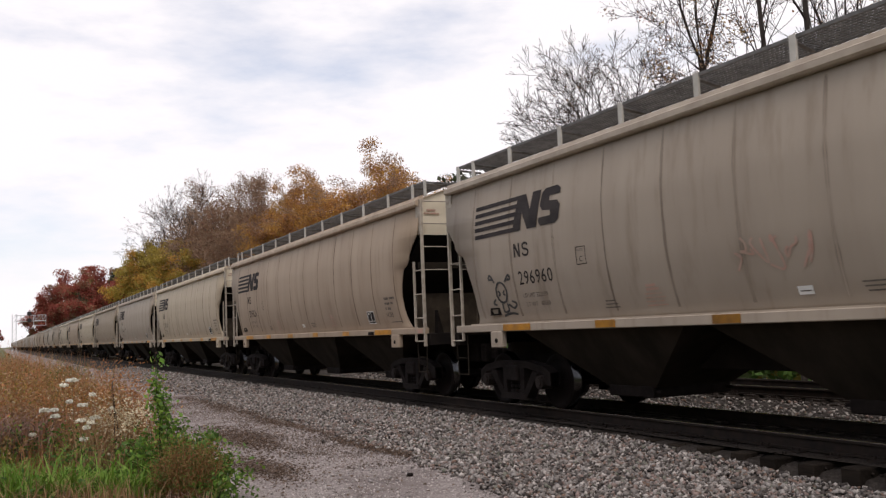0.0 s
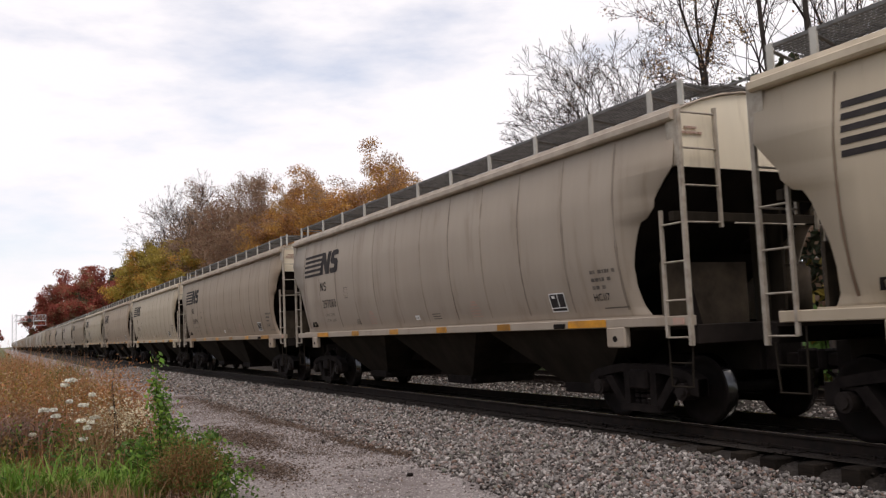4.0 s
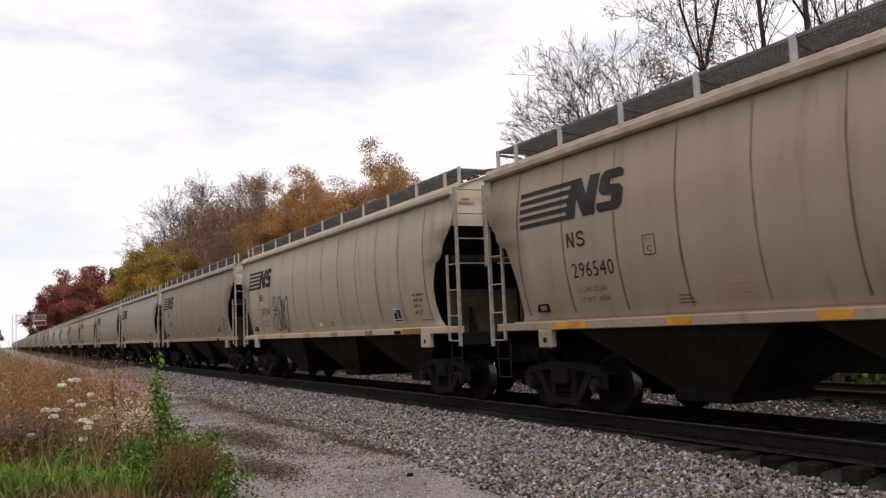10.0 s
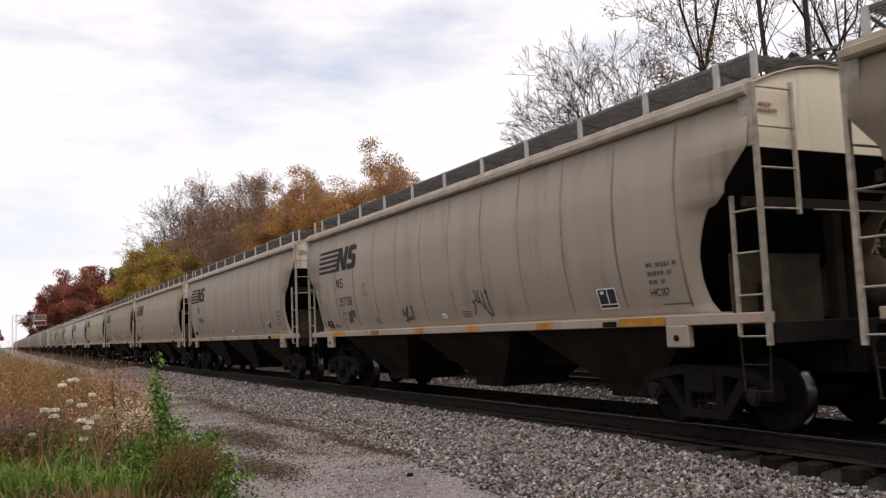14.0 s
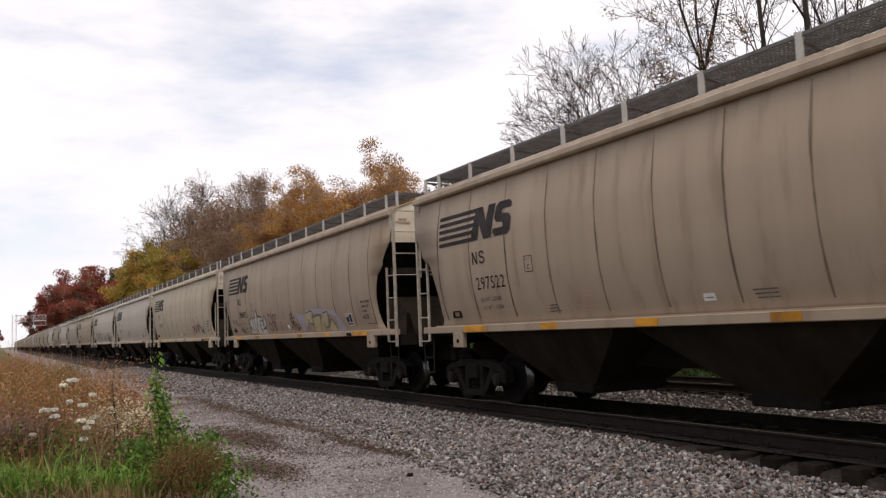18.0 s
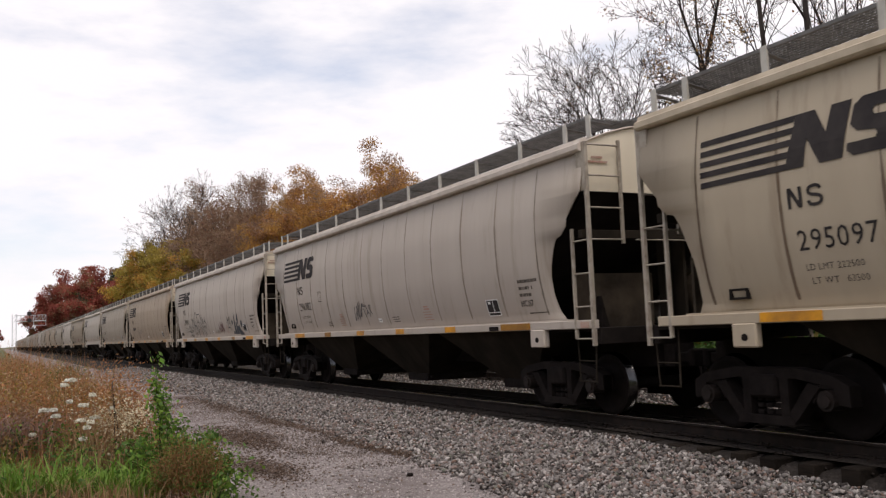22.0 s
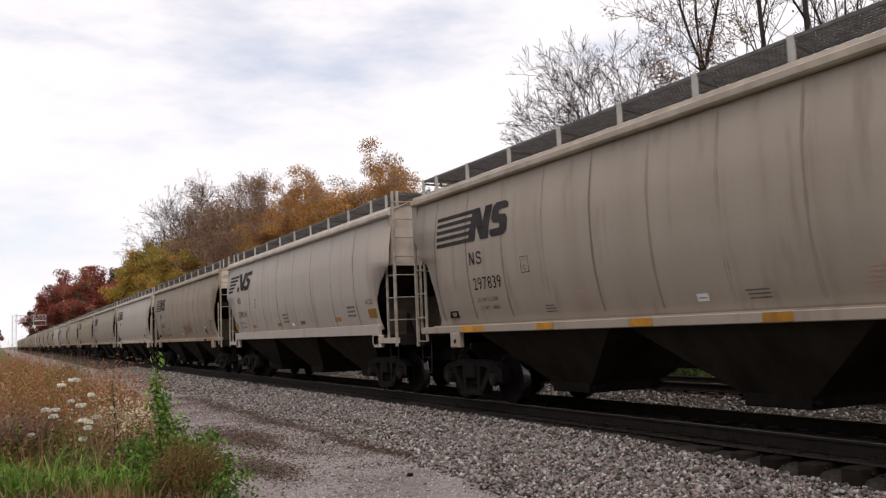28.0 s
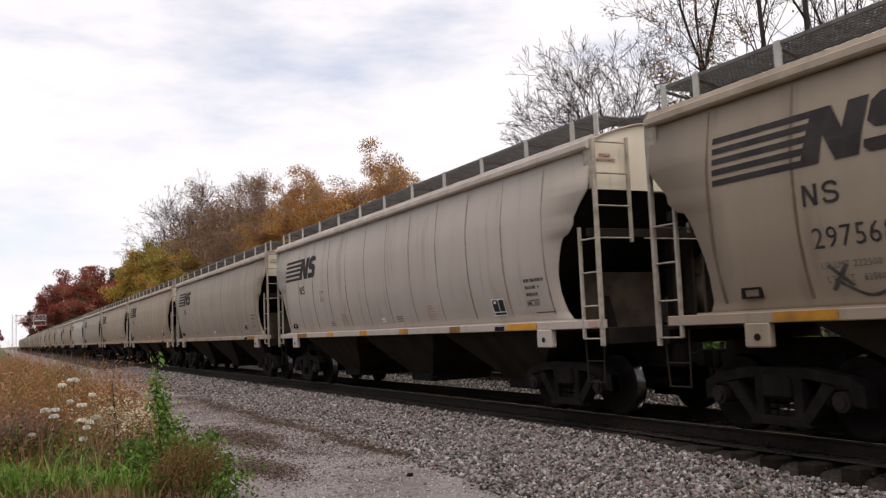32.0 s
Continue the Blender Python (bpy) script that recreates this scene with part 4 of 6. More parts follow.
for e0, e1, z0, z1 in ((1.36, 1.78, 1.89, 2.13), (3.74, 4.17, 1.89, 2.01), (6.7, 7.15, 1.89, 2.01), (9.0, 9.45, 1.89, 2.01), (11.9, 12.35, 1.90, 2.02), (14.25, 14.75, 1.92, 2.17)):
    decal([bar(e0, e1, z0, z1)], M["yellow"], odd, "reflector", "bright yellow reflective patch", 0.012)
for e in (7.4, 12.9):
    for k in range(3):
        decal([bar(e + 0.14 * q, e + 0.14 * q + 0.1, 2.0 + 0.12 * k, 2.06 + 0.12 * k) for q in range(4)], M["faint"], odd, "stencil_line")["kind"] = "stuff"

# graffiti, car by car
c0 = TRAIN[0]
ring = [(1.95 + 0.17 * math.cos(a * 0.6981), 2.22 + 0.2 * math.sin(a * 0.6981)) for a in range(10)]
strokes(c0, [ring, [(1.84, 2.26), (1.9, 2.2), (1.84, 2.16)], [(2.05, 2.26), (2.0, 2.2), (2.06, 2.16)], [(1.78, 2.42), (1.66, 2.58), (1.6, 2.5), (1.72, 2.5)],
             [(2.12, 2.42), (2.25, 2.55), (2.3, 2.47), (2.2, 2.46)], [(1.72, 2.1), (1.62, 2.02), (1.72, 1.98)], [(2.1, 1.98), (2.25, 1.9), (2.35, 1.98), (2.22, 2.04)],
             [(1.9, 2.0), (1.9, 1.84), (2.05, 1.86), (2.06, 2.0)], [(1.85, 1.76), (2.1, 1.8), (2.3, 1.78)]], 0.045, M["spray_black"], "black sprayed doodle of a ring and crossed strokes")
scribble(TRAIN[0], 3, 7.2, 2.1, 1.2, 0.5, M["redtext"], 6, 0.03)
strokes(TRAIN[7], [[(4.36, 2.88), (4.22, 2.95), (4.07, 2.79), (4.04, 2.49), (4.29, 2.48), (4.51, 2.40), (4.52, 2.15), (4.46, 1.88), (4.26, 1.74), (4.10, 1.82), (4.18, 1.98), (4.32, 2.13), (4.30, 2.31), (4.12, 2.32), (3.93, 2.16), (3.87, 1.84), (3.89, 1.67)], [(4.22, 2.81), (4.32, 2.64), (4.34, 2.50)]], 0.06, M["spray_black"], "tall black sprayed letters in loops")
strokes(TRAIN[7], [[(4.56, 2.49), (4.66, 2.79), (4.77, 2.95), (4.88, 2.76), (4.87, 2.46), (4.85, 2.18), (4.72, 2.02), (4.77, 1.84), (4.90, 1.89), (4.94, 2.17), (5.10, 2.23), (5.14, 2.02), (5.11, 1.73), (4.99, 1.72)], [(4.56, 2.51), (4.67, 2.37), (4.60, 2.03), (4.57, 1.80), (4.49, 1.71)]], 0.06, M["spray_black"], "tall black sprayed letters in loops")
strokes(TRAIN[7], [[(4.92, 2.27), (4.98, 2.63), (5.07, 2.81), (5.13, 2.67), (5.19, 2.42), (5.29, 2.74), (5.52, 2.87), (5.60, 2.84), (5.49, 2.35), (5.35, 1.90), (5.23, 1.67)], [(5.12, 2.73), (5.05, 2.27)]], 0.06, M["spray_black"], "tall black sprayed letters in loops")
strokes(TRAIN[7], [[(0.74, 3.60), (0.87, 3.37), (0.75, 3.34)], [(1.00, 3.54), (1.11, 3.24), (0.98, 3.18)], [(1.23, 3.47), (1.19, 3.28), (1.47, 3.49), (1.53, 3.28)]], 0.035, M["spray_black"], "thin black sprayed tag")
for sd, e, w, h in ((1, 3.05, 0.45, 0.45), (2, 6.3, 0.5, 0.4), (3, 9.3, 0.75, 0.6)):
    scribble(TRAIN[9], sd, e, 1.75, w, h, M["spray_black"], 4, 0.035)
scribble(TRAIN[9], 14, 1.5, 1.68, 0.8, 0.15, M["spray_black"], 5, 0.03)
scribble(TRAIN[10], 4, 0.6, 3.5, 0.5, 0.3, M["faint"], 4, 0.03)
t12 = TRAIN[12]
decal([[(3.69, 1.72), (3.94, 2.23), (4.18, 2.31), (4.52, 2.28), (4.75, 2.62), (4.86, 2.30), (5.47, 2.28), (5.71, 2.30), (5.84, 2.14), (5.81, 1.90), (5.78, 1.63)]], M["spray_white"], t12, "graffiti", "chalky white graffiti fill", 0.0085)
strokes(t12, [[(4.02, 1.79), (3.90, 1.95), (3.92, 2.19), (4.11, 2.30), (4.21, 2.23), (4.22, 1.78)], [(4.24, 2.23), (4.42, 2.29), (4.55, 2.24), (4.42, 2.02), (4.50, 1.91), (4.38, 1.69)], [(4.55, 2.24), (4.65, 2.48), (4.77, 2.59), (4.87, 2.45), (4.85, 2.27), (4.65, 1.87), (4.60, 1.68)]], 0.045, M["spray_black"], "black outlined bubble letters")
strokes(t12, [[(4.88, 2.26), (5.11, 2.33), (5.46, 2.24), (5.41, 2.12), (5.20, 2.18), (5.19, 1.98), (5.01, 1.96), (5.10, 1.84), (5.17, 1.69)], [(5.46, 2.24), (5.48, 2.03), (5.39, 1.96), (5.45, 1.85), (5.56, 1.88)], [(5.56, 2.16), (5.71, 2.30), (5.83, 2.17), (5.80, 1.93), (5.68, 1.89), (5.54, 1.95), (5.54, 2.16)], [(5.30, 1.83), (5.55, 1.85), (5.76, 1.80), (5.78, 1.64)], [(3.60, 1.58), (3.66, 1.80), (3.82, 1.94), (3.90, 1.79)]], 0.045, M["spray_black"], "black outlined bubble letters")
strokes(t12, [[(6.40, 2.36), (6.21, 2.27), (6.20, 2.07), (6.35, 1.99), (6.46, 1.92), (6.46, 1.79), (6.28, 1.73), (6.20, 1.84)], [(6.53, 2.20), (6.47, 2.37)], [(6.65, 2.22), (6.78, 2.33), (6.87, 2.19), (6.80, 2.01), (6.66, 2.09), (6.63, 2.22)], [(6.49, 2.04), (6.66, 2.06), (6.73, 1.86), (6.75, 1.71)], [(6.89, 2.28), (7.02, 2.33), (7.05, 2.20), (7.01, 2.12)], [(6.83, 2.01), (6.93, 2.03), (6.86, 1.89), (6.90, 1.70)]], 0.05, M["spray_maroon"], "maroon outlined bubble letters")
decal([[(9.08, 2.31), (9.86, 2.19), (9.93, 1.83), (9.49, 1.63)]], M["spray_lilac"], t12, "graffiti", "pale lilac graffiti cloud", 0.0085)
decal([[(12.45, 2.11), (12.72, 1.94), (13.01, 1.63), (12.35, 1.63)]], M["spray_lilac"], t12, "graffiti", "pale lilac graffiti cloud", 0.0085)
decal([[(9.88, 2.24), (10.15, 2.35), (11.36, 2.35), (12.43, 2.23), (12.48, 2.03), (11.88, 2.17), (11.30, 2.17), (10.27, 2.26)]], M["spray_lilac"], t12, "graffiti", "pale lilac graffiti cloud", 0.0085)
decal([[(9.95, 2.23), (10.54, 2.28), (10.49, 1.89), (10.22, 1.95), (10.20, 2.08), (9.97, 1.82), (9.84, 1.97)]], M["spray_yellow"], t12, "graffiti", "pale yellow graffiti fill", 0.0105)
decal([[(11.69, 1.71), (12.05, 1.98), (12.31, 1.65), (12.00, 1.63)]], M["spray_yellow"], t12, "graffiti", "pale yellow graffiti fill", 0.0105)
decal([[(10.60, 2.06), (11.18, 2.11), (11.01, 1.63), (10.56, 1.63)]], M["spray_yellow"], t12, "graffiti", "pale yellow graffiti fill", 0.0105)
decal([[(11.27, 2.08), (11.38, 2.02), (11.25, 1.63), (11.07, 1.63)]], M["spray_yellow"], t12, "graffiti", "pale yellow graffiti fill", 0.0105)
decal([[(11.44, 2.18), (11.82, 2.19), (11.71, 1.83), (11.46, 1.76), (11.40, 1.97)]], M["spray_yellow"], t12, "graffiti", "pale yellow graffiti fill", 0.0105)
strokes(t12, [[(9.91, 2.21), (10.58, 2.29), (10.50, 1.87), (10.23, 1.94)], [(10.56, 1.63), (10.61, 2.07), (11.21, 2.12), (11.06, 1.63)], [(11.44, 2.19), (11.86, 2.20), (11.72, 1.81), (11.45, 1.74)], [(11.69, 1.71), (12.05, 1.99), (12.33, 1.63)]], 0.035, M["spray_thin"], "brownish graffiti edging")
strokes(t12, [[(8.51, 2.23), (8.76, 2.29), (8.51, 2.03), (8.84, 1.97)], [(8.45, 1.74), (8.79, 2.04), (8.80, 1.73)], [(8.95, 2.01), (8.97, 1.72), (9.27, 1.81)], [(8.46, 2.13), (8.93, 2.15)]], 0.06, M["spray_maroon"], "maroon sprayed tag")
scribble(t12, 25, 1.55, 2.0, 0.8, 0.3, M["spray_black"], 5, 0.025)
scribble(t12, 26, 2.5, 1.68, 0.9, 0.22, M["spray_black"], 6, 0.02)
lost(TRAIN[13], 11.1, 1.74, 2.22, M["spray_red"])
t14 = TRAIN[14]
scribble(t14, 31, 6.7, 1.85, 1.15, 0.6, M["spray_thin"], 6, 0.028)
t15 = TRAIN[15]
strokes(t15, [[(4.88, 2.79), (4.76, 2.32), (4.91, 2.26), (5.11, 2.21), (5.24, 1.92)], [(4.90, 2.75), (5.12, 2.91), (5.35, 2.76), (5.47, 2.49), (5.53, 2.40)], [(4.56, 1.66), (4.65, 2.06), (4.86, 2.25)], [(4.77, 2.01), (4.93, 2.17), (5.10, 2.17), (5.21, 1.94), (5.34, 1.72)], [(5.08, 2.45), (5.28, 2.23), (5.41, 1.93), (5.41, 1.68)], [(4.71, 2.38), (4.56, 2.55), (4.38, 2.39), (4.40, 2.10), (4.57, 2.20), (4.73, 2.38)]], 0.045, M["spray_black"], "large black outlined graffiti letters")
strokes(t15, [[(5.50, 2.38), (5.42, 2.68), (5.52, 2.79), (5.79, 2.77), (6.01, 2.77), (6.20, 2.57), (6.22, 2.40), (6.14, 2.31), (6.34, 2.09), (6.47, 1.85), (6.46, 1.68)], [(5.50, 2.38), (5.62, 2.37), (5.79, 2.47), (5.88, 2.24), (5.83, 2.07), (5.99, 1.85), (6.04, 1.67)], [(5.50, 2.38), (5.56, 2.06), (5.56, 1.80)], [(6.06, 2.17), (6.18, 1.87), (6.21, 1.66)]], 0.045, M["spray_black"], "large black outlined graffiti letters")
strokes(t15, [[(6.38, 2.74), (6.41, 2.44), (6.54, 2.43), (6.62, 2.51), (6.68, 2.28), (6.67, 2.12), (6.57, 2.09)], [(6.41, 2.44), (6.49, 2.01)], [(6.98, 2.65), (6.97, 2.43), (6.83, 2.37), (7.01, 2.41), (7.18, 2.22)], [(6.63, 2.10), (6.77, 2.16), (6.79, 1.86), (6.86, 1.66)], [(6.65, 1.90), (6.67, 1.68)], [(6.84, 2.09), (6.99, 2.18), (7.10, 2.02)]], 0.045, M["spray_black"], "large black outlined graffiti letters")
decal([[(12.00, 2.46), (12.09, 2.61), (12.09, 2.41), (12.03, 1.94), (12.08, 1.70), (11.78, 1.71)]], M["spray_navy"], t15, "graffiti", "blue-black graffiti fill", 0.0105)
decal([[(11.50, 1.72), (11.63, 1.86), (11.79, 1.79), (11.77, 1.71)]], M["spray_navy"], t15, "graffiti", "blue-black graffiti fill", 0.0105)
decal([[(12.16, 2.21), (12.32, 2.19), (12.33, 2.00), (12.36, 1.69), (12.09, 1.70)]], M["spray_navy"], t15, "graffiti", "blue-black graffiti fill", 0.0105)
decal([[(12.35, 2.02), (12.65, 2.06), (12.68, 1.90), (12.98, 1.74), (12.99, 1.65), (12.49, 1.66), (12.39, 1.73)]], M["spray_navy"], t15, "graffiti", "blue-black graffiti fill", 0.0105)
decal([[(11.74, 2.20), (11.68, 2.13), (11.60, 2.10), (11.55, 2.14), (11.55, 2.22), (11.60, 2.29), (11.68, 2.32), (11.74, 2.28)]], M["spray_navy"], t15, "graffiti", "blue-black graffiti blots", 0.0105)
decal([[(12.57, 2.33), (12.50, 2.17), (12.40, 2.11), (12.35, 2.18), (12.37, 2.35), (12.45, 2.50), (12.54, 2.56), (12.59, 2.49)]], M["spray_navy"], t15, "graffiti", "blue-black graffiti blots", 0.0105)
decal([[(13.06, 2.10), (12.98, 1.99), (12.88, 1.95), (12.82, 2.00), (12.83, 2.12), (12.90, 2.23), (12.99, 2.28), (13.06, 2.22)]], M["spray_navy"], t15, "graffiti", "blue-black graffiti blots", 0.0105)
strokes(t15, [[(10.90, 2.51), (10.98, 2.29), (11.10, 2.37), (10.92, 2.04)], [(11.34, 2.47), (11.12, 2.32), (11.21, 2.17), (11.36, 2.35), (11.34, 2.47)], [(10.86, 1.98), (11.15, 2.01), (11.36, 1.89)], [(10.76, 2.26), (10.84, 2.20)], [(11.38, 2.18), (11.36, 2.06)]], 0.04, M["spray_black"], "thin black sprayed tag")
for k in range(3):
    scribble(t15, 42 + k, 3.45 - 0.1 * k, 2.10 - 0.22 * k, 0.85, 0.19, M["spray_black"], 6, 0.024)
scribble(t15, 43, 9.3, 1.78, 0.9, 0.5, M["spray_maroon"], 8, 0.03)
scribble(TRAIN[16], 51, 4.4, 1.8, 1.6, 0.6, M["spray_thin"], 6, 0.025)
lost(TRAIN[19], 8.4, 1.74, 2.3, M["spray_red"])
strokes(TRAIN[19], [[(2.75, 1.95), (2.9, 1.84), (3.1, 1.74), (3.3, 1.78), (3.6, 1.92), (3.9, 1.78), (4.3, 1.88), (4.7, 1.84), (4.95, 1.95), (4.95, 2.15), (4.75, 2.3)],
                    [(4.5, 2.28), (4.55, 1.98)], [(4.45, 2.25), (4.7, 2.2), (4.55, 2.1)]], 0.04, M["spray_black"], "black sprayed squiggle")
strokes(TRAIN[19], [[(2.7, 2.12), (2.95, 1.86)], [(2.92, 2.12), (2.7, 1.82)]], 0.045, M["spray_black"], "black sprayed cross")
scribble(TRAIN[19], 61, 6.2, 1.80, 0.9, 0.2, M["spray_blue"], 5, 0.04)
# a number that no view shows clearly, as plain bars
decal([bar(2.45 + 0.2 * k, 2.58 + 0.2 * k, 2.35, 2.58) for k in range(6)], M["black"], TRAIN[16], "number", "black stencilled car number")["kind"] = "stuff"

# the bodies were drawn in drawing sizes; bring them to true size, trucks apart
sized = set()
for car in TRAIN:
    for piece in car.children_recursive:
        if not (piece.name.startswith("truck") or piece.parent.name.startswith("truck")) and piece.data.name not in sized:
            sized.add(piece.data.name)
            piece.data.transform(BODY)

# ---- stones ----


def stones(name, spots, sizes, seed, material, label):
    """Broken stones as one heap: each an uneven eight-sided lump."""
    rng = np.random.default_rng(seed)
    n = len(spots)
    base = np.array([(1, 0, 0), (-1, 0, 0), (0, 1, 0), (0, -1, 0), (0, 0, 0.8), (0, 0, -0.8)], float)
    tri = np.array([(0, 2, 4), (2, 1, 4), (1, 3, 4), (3, 0, 4), (2, 0, 5), (1, 2, 5), (3, 1, 5), (0, 3, 5)])
    v = base[None] * rng.uniform(0.55, 1.25, (n, 6, 1)) + rng.uniform(-0.25, 0.25, (n, 6, 3))
    a, b = rng.uniform(0, 6.283, n), rng.uniform(-0.9, 0.9, n)
    ca, sa, cb, sb = np.cos(a), np.sin(a), np.cos(b), np.sin(b)
    x, y, z = v[..., 0], v[..., 1], v[..., 2]
    y, z = y * cb[:, None] - z * sb[:, None], y * sb[:, None] + z * cb[:, None]
    x, y = x * ca[:, None] - y * sa[:, None], x * sa[:, None] + y * ca[:, None]
    v = np.stack((x, y, z), -1) * np.asarray(sizes)[:, None, None] + np.asarray(spots)[:, None, :]
    f = (tri[None] + (np.arange(n) * 6)[:, None, None]).reshape(-1, 3)
    me = bpy.data.meshes.new("mesh")
    me.vertices.add(n * 6)
    me.vertices.foreach_set("co", v.reshape(-1))
    me.loops.add(len(f) * 3)
    me.loops.foreach_set("vertex_index", f.reshape(-1).astype(np.int32))
    me.polygons.add(len(f))
    me.polygons.foreach_set("loop_start", np.arange(0, len(f) * 3, 3, dtype=np.int32))
    me.update(calc_edges=True)
    me.materials.append(material)
    return tagged(new(name, me), label, "ballast stones", kind="stuff")


def ground_many(xs, ys):
    return np.interp(xs, [a for a, _ in PROFILE], [b for _, b in PROFILE]) - worn_shoulder(xs, ys)


rs = np.random.default_rng(7)
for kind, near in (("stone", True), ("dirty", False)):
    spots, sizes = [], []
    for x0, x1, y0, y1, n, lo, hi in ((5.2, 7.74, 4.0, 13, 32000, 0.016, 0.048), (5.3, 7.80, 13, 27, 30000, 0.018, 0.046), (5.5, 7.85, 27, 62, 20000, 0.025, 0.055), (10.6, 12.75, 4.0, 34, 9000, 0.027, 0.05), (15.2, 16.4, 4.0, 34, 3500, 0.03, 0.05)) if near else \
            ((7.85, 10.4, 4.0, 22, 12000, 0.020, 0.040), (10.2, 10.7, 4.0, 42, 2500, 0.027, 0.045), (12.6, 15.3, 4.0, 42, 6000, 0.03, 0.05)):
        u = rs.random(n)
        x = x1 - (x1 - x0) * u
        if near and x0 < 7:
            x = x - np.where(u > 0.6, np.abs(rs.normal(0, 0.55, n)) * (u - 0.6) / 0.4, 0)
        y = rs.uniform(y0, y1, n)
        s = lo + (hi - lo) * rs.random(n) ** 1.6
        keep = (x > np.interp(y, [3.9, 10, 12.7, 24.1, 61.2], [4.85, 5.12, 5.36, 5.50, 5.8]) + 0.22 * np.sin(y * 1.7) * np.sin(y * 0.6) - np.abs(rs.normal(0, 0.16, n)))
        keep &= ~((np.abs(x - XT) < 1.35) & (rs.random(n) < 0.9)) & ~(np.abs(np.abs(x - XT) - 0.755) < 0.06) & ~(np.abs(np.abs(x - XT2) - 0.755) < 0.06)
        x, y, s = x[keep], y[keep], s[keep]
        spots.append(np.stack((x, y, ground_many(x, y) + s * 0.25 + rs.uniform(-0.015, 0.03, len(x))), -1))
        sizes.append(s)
    stones("ballast_stones", np.concatenate(spots), np.concatenate(sizes), 3, M[kind], "grey and pinkish crushed ballast stones beside the rails" if near else "grimy ballast stones round the tracks, train shade in their colour")
n = 34000
x, y = 2.3 + 3.7 * rs.random(n) ** 0.8, 6.3 + 19 * rs.random(n) ** 1.4
stones("path_pebbles", np.stack((x, y, ground_many(x, y) + 0.004), -1), 0.004 + 0.018 * rs.random(n) ** 2.2, 4, M["pebble"], "small pale pebbles pressed into the gravel path")
rock = stones("rock", np.array([[4.52, 10.09, -0.38]]), np.array([0.075]), 12, M["truck"], "dark lump of rock lying on the gravel")
rock["kind"], rock["category"] = "", "rock"

# ---- leaves and blades ----


def cards(rng, spots, sizes, flat=0.5):
    """Small four-cornered leaves at the spots; returns points and faces."""
    n = len(spots)
    a = rng.normal(size=(n, 3))
    a /= np.linalg.norm(a, axis=1)[:, None]
    b = np.cross(a, rng.normal(size=(n, 3)))
    b /= np.linalg.norm(b, axis=1)[:, None]
    sizes = np.asarray(sizes)[:, None]
    a, b = a * sizes, b * sizes * flat
    c = np.cross(a, b)
    c /= np.linalg.norm(c, axis=1)[:, None]
    v = np.stack((spots - a, spots + b + c * sizes * 0.15, spots + a, spots - b + c * sizes * 0.15), 1)
    return v.reshape(-1, 3), (np.arange(n * 4).reshape(-1, 4))


def np_mesh(v, f, material):
    """A mesh from arrays of points and of four-cornered faces."""
    k = f.shape[1]
    me = bpy.data.meshes.new("mesh")
    me.vertices.add(len(v))
    me.vertices.foreach_set("co", np.ascontiguousarray(v, dtype=np.float32).reshape(-1))
    me.loops.add(f.size)
    me.loops.foreach_set("vertex_index", f.reshape(-1).astype(np.int32))
    me.polygons.add(len(f))
    me.polygons.foreach_set("loop_start", np.arange(0, f.size, k, dtype=np.int32))
    me.update(calc_edges=True)
    me.materials.append(material)
    return me


def tubes(segs, sides):
    """Tapered tubes from rows of (start, end, radius at start, radius at end)."""
    s = np.array([[*a, *b, r, q] for a, b, r, q in segs])
    a, b, r, q = s[:, :3], s[:, 3:6], s[:, 6], s[:, 7]
    d = b - a
    d /= np.linalg.norm(d, axis=1)[:, None] + 1e-9
    ref = np.where(np.abs(d[:, 2:3]) > 0.9, [[1.0, 0, 0]], [[0, 0, 1.0]])
    u = np.cross(d, ref)
    u /= np.linalg.norm(u, axis=1)[:, None]
    w = np.cross(d, u)
    ang = 2 * np.pi * np.arange(sides) / sides
    ring = u[:, None] * np.cos(ang)[None, :, None] + w[:, None] * np.sin(ang)[None, :, None]
    v = np.concatenate((a[:, None] + ring * r[:, None, None], b[:, None] + ring * q[:, None, None]), 1)
    i = np.arange(sides)
    j = (i + 1) % sides
    quad = np.stack((i, j, j + sides, i + sides), 1)
    f = (quad[None] + (np.arange(len(s)) * 2 * sides)[:, None, None]).reshape(-1, 4)
    return v.reshape(-1, 3), f


